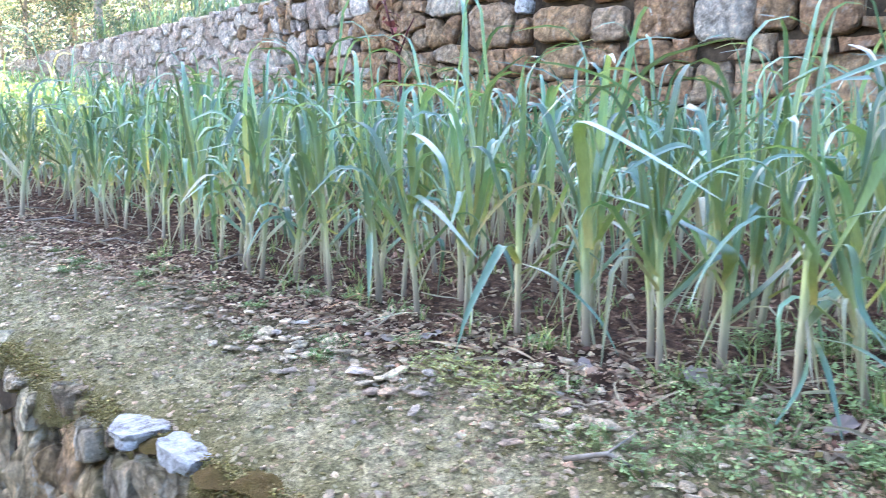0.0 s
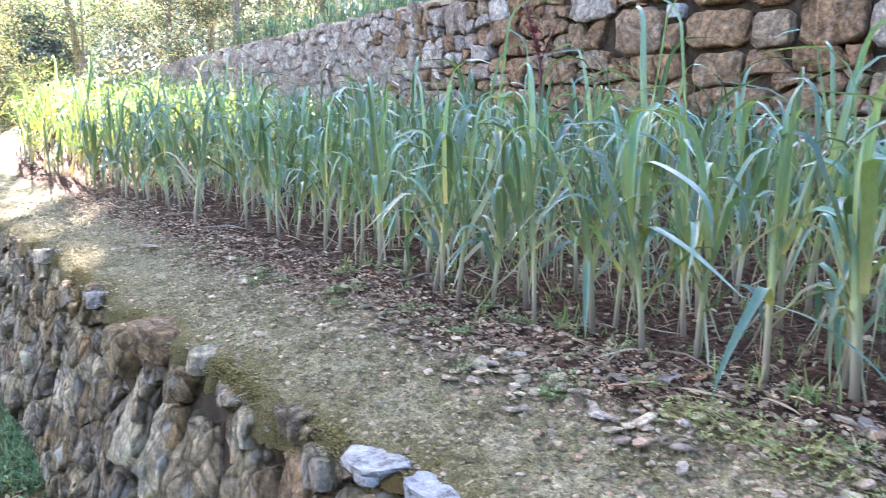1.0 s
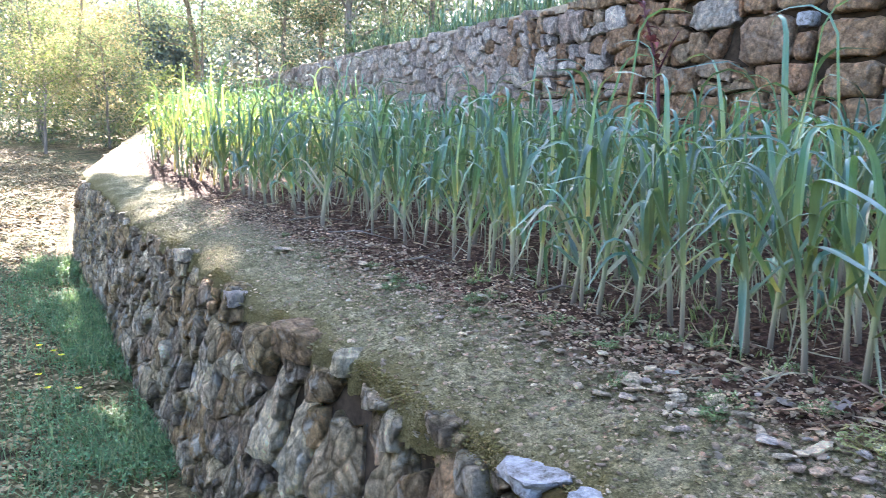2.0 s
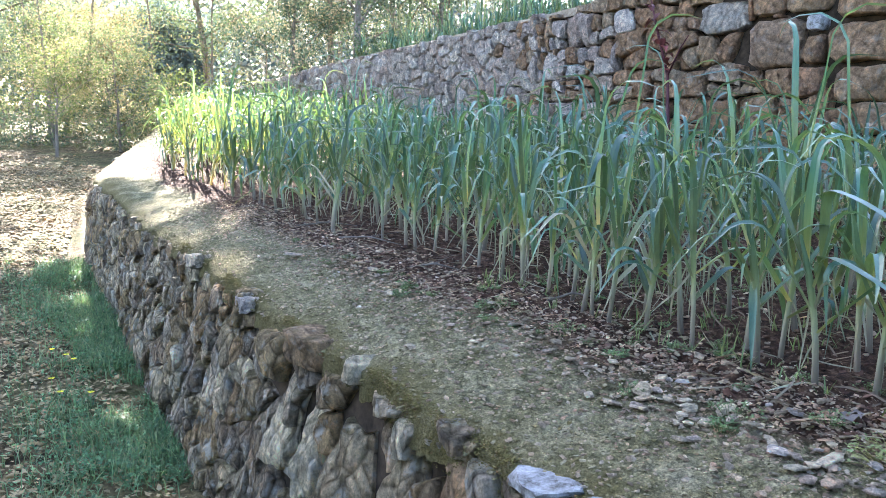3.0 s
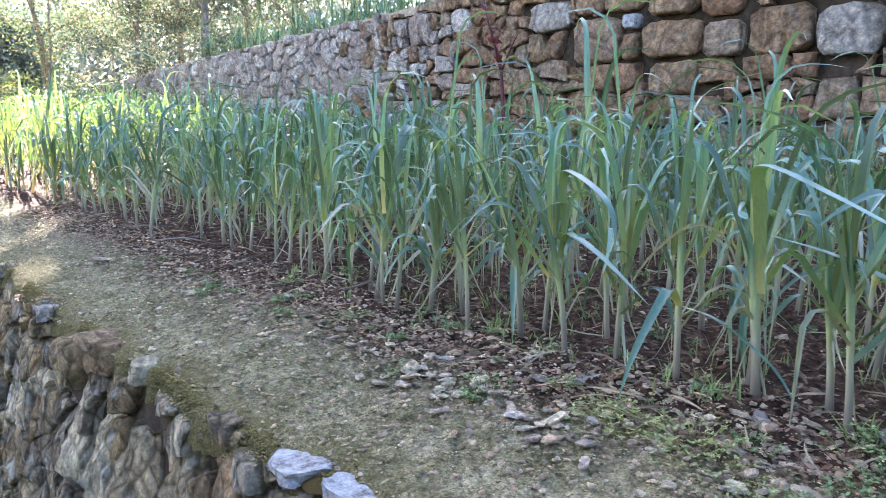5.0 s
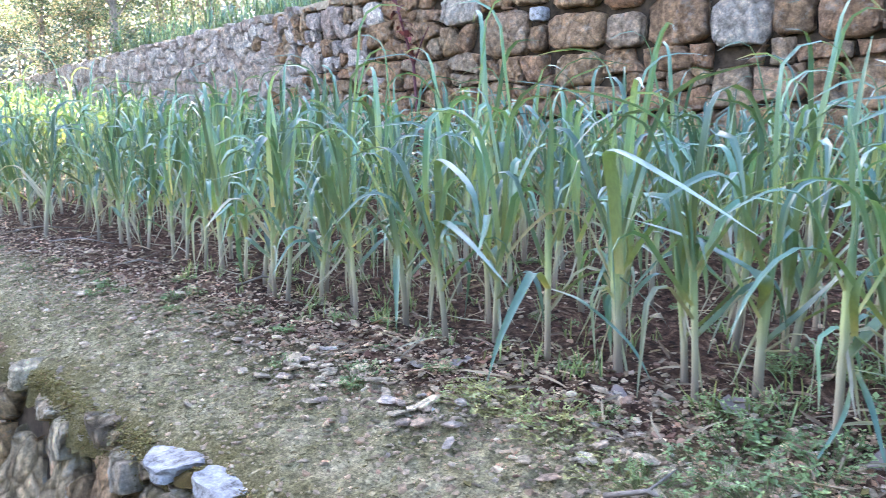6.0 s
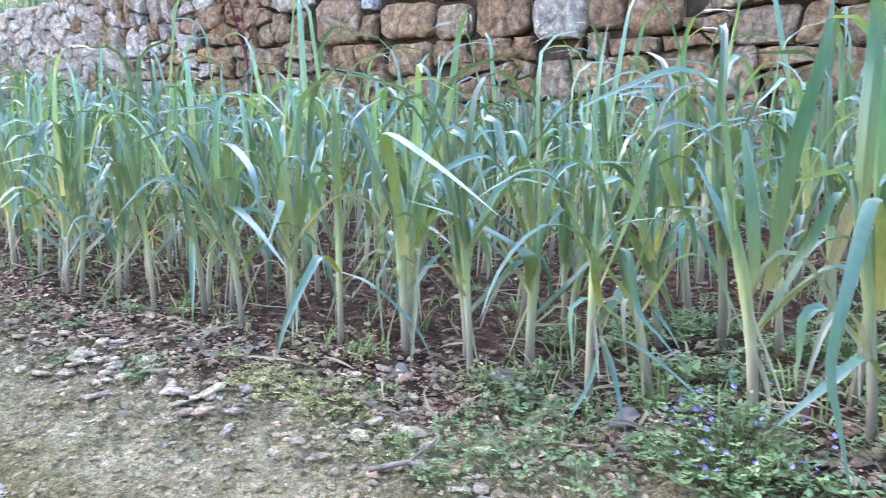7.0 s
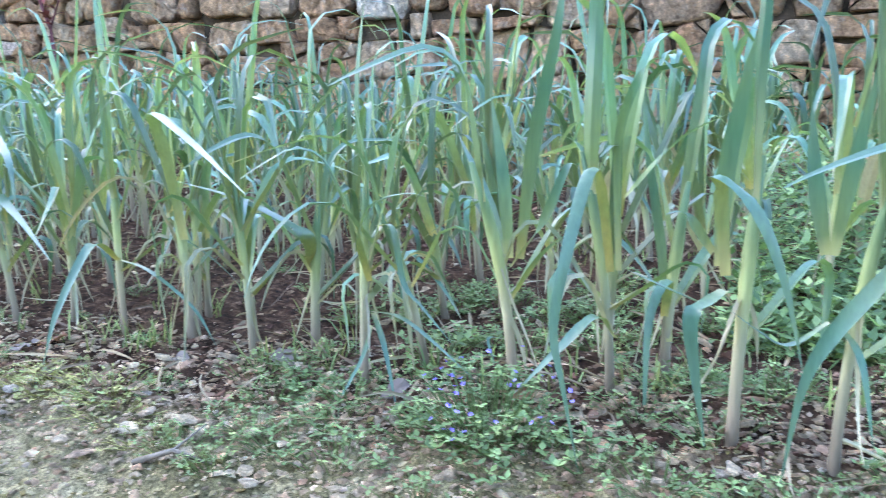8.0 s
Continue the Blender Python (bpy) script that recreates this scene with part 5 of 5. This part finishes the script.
for k, x, y, s in [(1, -1.52, 0.51, 0.75), (3, -1.50, 0.45, 0.9), (3, -2.03, 0.59, 1.0), (0, -2.30, 0.62, 0.9), (3, -2.73, 0.56, 1.0), (0, -2.72, 0.62, 1.0), (3, -3.40, 0.56, 1.2), (3, -3.25, 0.47, 1.0), (2, -1.10, 0.55, 1.1), (2, -1.02, 0.60, 1.2), (2, -1.16, 0.62, 0.8),
                   (2, -0.92, 0.56, 1.0), (1, -0.83, 0.60, 0.9), (2, -0.85, 0.50, 0.9), (4, -0.45, 0.59, 0.8), (1, -0.42, 0.47, 1.2), (0, -0.29, 0.44, 1.3), (4, -0.60, 0.55, 0.7), (1, -0.55, 0.62, 0.9), (1, -0.20, 0.55, 1.0), (4, -0.04, 0.46, 1.0), (1, 0.02, 0.52, 1.4),
                   (4, 0.12, 0.50, 1.1), (1, 0.22, 0.48, 1.2), (0, 0.32, 0.42, 1.3), (1, 0.42, 0.48, 1.1), (4, 0.55, 0.55, 1.1), (0, -0.62, 0.42, 1.0), (0, -0.50, 0.38, 0.9), (1, -0.36, 0.56, 0.9), (0, -0.10, 0.36, 1.2), (2, -0.70, 0.45, 0.8)]:
    put_weed(k, x, y, s)
for _ in range(52):
    put_weed(rng.choice((0, 1, 1, 3, 4)), rng.uniform(-0.7, 1.2), rng.uniform(0.5, 1.6), rng.uniform(0.7, 1.3))
for _ in range(46):
    put_weed(rng.choice((0, 1, 1, 4)), rng.uniform(-0.5, 1.1), rng.uniform(0.75, 1.5), rng.uniform(0.8, 1.4))
for _ in range(55):
    put_weed(rng.choice((0, 1, 3, 3, 4)), 1.2 - 4.2 * rng.random() ** 1.3, 0.72 + 1.3 * rng.random() ** 1.4, rng.uniform(0.5, 1.0))
for _ in range(26):
    put_weed(rng.choice((0, 3)), rng.uniform(-4.8, -0.9), rng.gauss(0.58, 0.08), rng.uniform(0.4, 0.8))

# flowering weed with small violet flowers
ob = new("flowering_weed")
ob.matrix_basis = pose(-0.08, 0.58, terrace_z(-0.08, 0.58))
st, lf = weed_mesh(rng, 0.15, 0.13, 190, 0.012, 0.1)
tagged(part("stalk", st, mat_weed, ob), kind="stuff")
tagged(part("foliage", lf, mat_weed, ob), kind="stuff")
for _ in range(40):
    a, r = rng.uniform(0, math.tau), 0.15 * math.sqrt(rng.random())
    fb = Build()
    for k in range(5):
        leaflet(fb, (0, 0, 0), k * 72, 25, 0.0060, 0.005, (rng.random(), 0.0 if rng.random() < 0.7 else 0.6, rng.random()))
    fo = part("flower", fb, mat_petal, ob)
    fo.matrix_basis = pose(math.cos(a) * r, math.sin(a) * r, rng.uniform(0.05, 0.155) * (1.1 - 0.5 * r / 0.17), rng.uniform(-40, 40), rng.uniform(-40, 40), 0)
tagged(ob, "bushy weed with tiny violet-blue flowers beside the leeks", "weed")

# grass between the leeks and green growth at the far corner
b = Build()
for _ in range(330):
    cx, cy = (1.3 - 4.5 * rng.random(), 0.72 + 2.2 * rng.random() ** 1.5)
    for _ in range(5):
        x, y = cx + rng.gauss(0, 0.012), cy + rng.gauss(0, 0.012)
        ribbon(b, (x, y, terrace_z(x, y) - 0.005), rng.uniform(0, 360), rng.uniform(40, 88), rng.uniform(0.02, 0.09), 0.003, rng.uniform(0, 80), rng.uniform(0, 0.5), rng.random(), None, 0.2, 3)
for _ in range(13000):
    x, y = 0.25 + abs(rng.gauss(0.5, 0.7)), 1.0 + abs(rng.gauss(0.4, 0.9))
    z = terrace_z(x, y) + rng.random() * 0.34 * min(1, (y - 0.9))
    leaflet(b, (x, y, z), rng.uniform(0, 360), rng.uniform(-20, 50), rng.uniform(0.02, 0.05), 0.018, (rng.random(), 0, rng.random()))
tagged(new("weedy_growth", b.mesh("weedy_growth", mat_weed)), "fresh green weeds and grass growing between the leeks", "weeds", kind="stuff")

# withered sheaths and straw on the soil
b = Build()
for _ in range(2600):
    x = 1.4 - 8.5 * rng.random() ** 1.3
    y = edge_y(x) + 0.55 + 2.4 * rng.random() ** 1.7
    ribbon(b, (x, y, terrace_z(x, y) + 0.006), rng.uniform(0, 360), rng.uniform(-4, 28), 0.03 + 0.14 * rng.random() ** 2.2, rng.uniform(0.002, 0.008), rng.uniform(0, 50), rng.random(), rng.random(), None, 0.5, 5, rng.uniform(-120, 120), rng.uniform(-90, 90))
tagged(new("straw", b.mesh("straw", mat_straw)), "withered leek leaves and straw lying on the soil", "straw", kind="stuff")

# dead leaves and twigs
for x, y, s, c in ((-1.24, 0.70, 0.034, mat_dead), (-1.30, 0.65, 0.026, mat_dead_grey), (-1.33, 0.69, 0.03, mat_dead_grey), (-0.86, 0.71, 0.028, mat_dead_grey), (-0.60, 0.74, 0.04, mat_dead_grey), (-0.30, 0.68, 0.03, mat_dead_grey), (0.2, 0.66, 0.025, mat_dead_grey), (-0.05, 0.68, 0.03, mat_dead)):
    b = Build()
    n = 16
    vs = [(0, 0, 0.006)] + [(math.cos(math.tau * k / n) * s * (1 + 0.25 * math.cos(math.tau * k / n * 3)), math.sin(math.tau * k / n) * s * 0.7, s * (0.25 + 0.3 * math.sin(k * 1.7 + x * 20) * (k % 3) / 2)) for k in range(n)]
    b.add(vs, [(0, 1 + k, 1 + (k + 1) % n) for k in range(n)])
    ob = new("dead_leaf", b.mesh("dead_leaf", c))
    ob.matrix_basis = pose(x, y, terrace_z(x, y) + 0.004, rng.uniform(-25, 25), rng.uniform(-25, 25), rng.uniform(0, 360))
    tagged(ob, "curled brown dead leaf on the soil" if c == mat_dead else "curled grey dead leaf on the soil", "dead leaf", "dead leaves")
for x, y, az, ln in ((-9.2, 0.75, 150, 0.35), (-0.66, 0.36, 10, 0.16), (-2.6, 0.76, 70, 0.2), (-3.6, 0.7, 40, 0.25), (-4.6, 0.75, 20, 0.5), (-5.2, 0.7, 60, 0.4)):
    b = Build()
    a = radians(az)
    tube(b, [(0, 0, 0), (math.cos(a) * ln * 0.5, math.sin(a) * ln * 0.5, 0.03), (math.cos(a) * ln, math.sin(a) * ln, 0.01)], [0.006, 0.005, 0.002], 5)
    tube(b, [(math.cos(a) * ln * 0.5, math.sin(a) * ln * 0.5, 0.03), (math.cos(a + 0.6) * ln * 0.8, math.sin(a + 0.6) * ln * 0.8, 0.05)], [0.003, 0.001], 4)
    ob = new("twig", b.mesh("twig", mat_bark))
    ob.matrix_basis = pose(x, y, terrace_z(x, y) + 0.004)
    tagged(ob, "dark dry twig lying on the soil", "twig", "twigs")

# grass, litter and yellow flowers at the foot of the lower wall
b = Build()
for _ in range(42000):
    x = -9.5 + 7.0 * rng.random()
    y = low_face(x, low_z(x, -0.2)) - abs(rng.gauss(0, 0.36)) - 0.02
    if noise.noise((x * 1.1, y * 1.6, 8)) + 0.45 * noise.noise((x * 6, y * 6, 2)) + 0.22 * (x > -5.6) + rng.gauss(0, 0.16) < 0.0:
        continue
    z = low_z(x, y)
    if rng.random() < 0.6:
        ribbon(b, (x, y, z - 0.005), rng.uniform(0, 360), rng.uniform(30, 88), rng.uniform(0.03, 0.15), 0.0038, rng.uniform(10, 90), rng.uniform(0, 0.35), rng.random(), None, 0.2, 3)
    else:
        leaflet(b, (x, y, z + rng.uniform(0.01, 0.07)), rng.uniform(0, 360), rng.uniform(-20, 50), rng.uniform(0.015, 0.035), 0.018, (rng.random(), 0, rng.random()))
tagged(new("grass", b.mesh("grass", mat_grass)), "soft green grass along the foot of the stone wall", "grass", kind="stuff")
b = Build()
for _ in range(15000):
    x, y = -3.5 - 12.5 * rng.random(), rng.uniform(-1.6, 0.6)
    if y > edge_y(x) - 0.28:
        continue
    leaflet(b, (x, y, low_z(x, y) + rng.uniform(0, 0.02)), rng.uniform(0, 360), rng.uniform(-20, 30), rng.uniform(0.02, 0.06), rng.uniform(0.015, 0.035), (rng.random(), rng.random(), rng.random()))
for _ in range(9000):
    x, y = -4.5 - 13 * rng.random(), rng.uniform(-1.7, 0.8)
    if y > edge_y(x) - 0.3:
        continue
    s = 0.01 + 0.035 * rng.random() ** 2.5
    m = pose(x, y, low_z(x, y) + s * 0.1, rng.uniform(-25, 25), rng.uniform(-25, 25), rng.uniform(0, 360))
    vs, fs = chips[rng.randrange(14)]
    b.add([m @ (Vector(v) * s) for v in vs], fs, [(rng.random(), 0, rng.random())] * len(vs))
tagged(new("leaf_litter", b.mesh("leaf_litter", mat_litter)), "dry brown leaf litter on the lower field", "leaf litter", kind="stuff")
for x, y in ((-6.35, -0.62), (-6.25, -0.58), (-5.62, -0.72), (-5.55, -0.55), (-6.5, -0.7), (-5.9, -0.75)):
    ob = new("yellow_flower")
    z = low_z(x, y)
    ob.matrix_basis = pose(x, y, z)
    b = Build()
    tube(b, [(0, 0, 0), (0.005, 0, 0.05), (0, 0.005, 0.10)], [0.002, 0.002, 0.0015], 4)
    part("stalk", b, mat_weed, ob)
    b = Build()
    for k in range(9):
        leaflet(b, (0, 0.005, 0.10), k * 40, 20, 0.026, 0.016, (rng.random(), 0, rng.random()))
    part("petals", b, mat_yellow, ob)
    tagged(ob, "small yellow flower in the grass by the wall", "flower", "yellow flowers")

# reddish stalk with leaves in front of the upper wall
ob = new("red_stemmed_plant")
ob.matrix_basis = pose(-6.25, 5.1, terrace_z(-6.25, 5.1))
b = Build()
tube(b, [(0, 0, 0), (0.02, 0, 0.7), (-0.08, 0.05, 1.25), (-0.32, 0.08, 1.8), (-0.42, 0.1, 2.05)], [0.022, 0.02, 0.016, 0.012, 0.006], 6)
tube(b, [(-0.08, 0.05, 1.25), (0.10, 0.02, 1.5), (0.22, 0.0, 1.62)], [0.012, 0.008, 0.004], 5)
part("stalk", b, mat_red, ob)
for k in range(16):
    t = rng.random()
    b = Build()
    ribbon(b, (0, 0, 0), rng.uniform(0, 360), rng.uniform(-10, 50), rng.uniform(0.12, 0.24), 0.06, 90, rng.uniform(0, 0.3), rng.random(), None, 0.2, 5)
    part("leaf", b, mat_red, ob).matrix_basis = pose(-0.05 - 0.37 * t + rng.uniform(-0.03, 0.03), 0.05, 1.25 + 0.8 * t)
tagged(ob, "tall reddish-purple stemmed plant against the stone wall", "plant")


# ---------- pieces of the walls ----------
for x, y, z, vs, fs, mt in LOW_STONES:
    b = Build()
    b.add(vs, fs)
    ob = part("stone", b, mt, wall_low, smooth=26)
    ob.matrix_basis = pose(x, y, z)
for x, y, z, vs, fs, mt in UP_STONES:
    b = Build()
    b.add(vs, fs)
    ob = part("stone", b, mt, wall_up, smooth=45)
    ob.matrix_basis = pose(x, y, z)
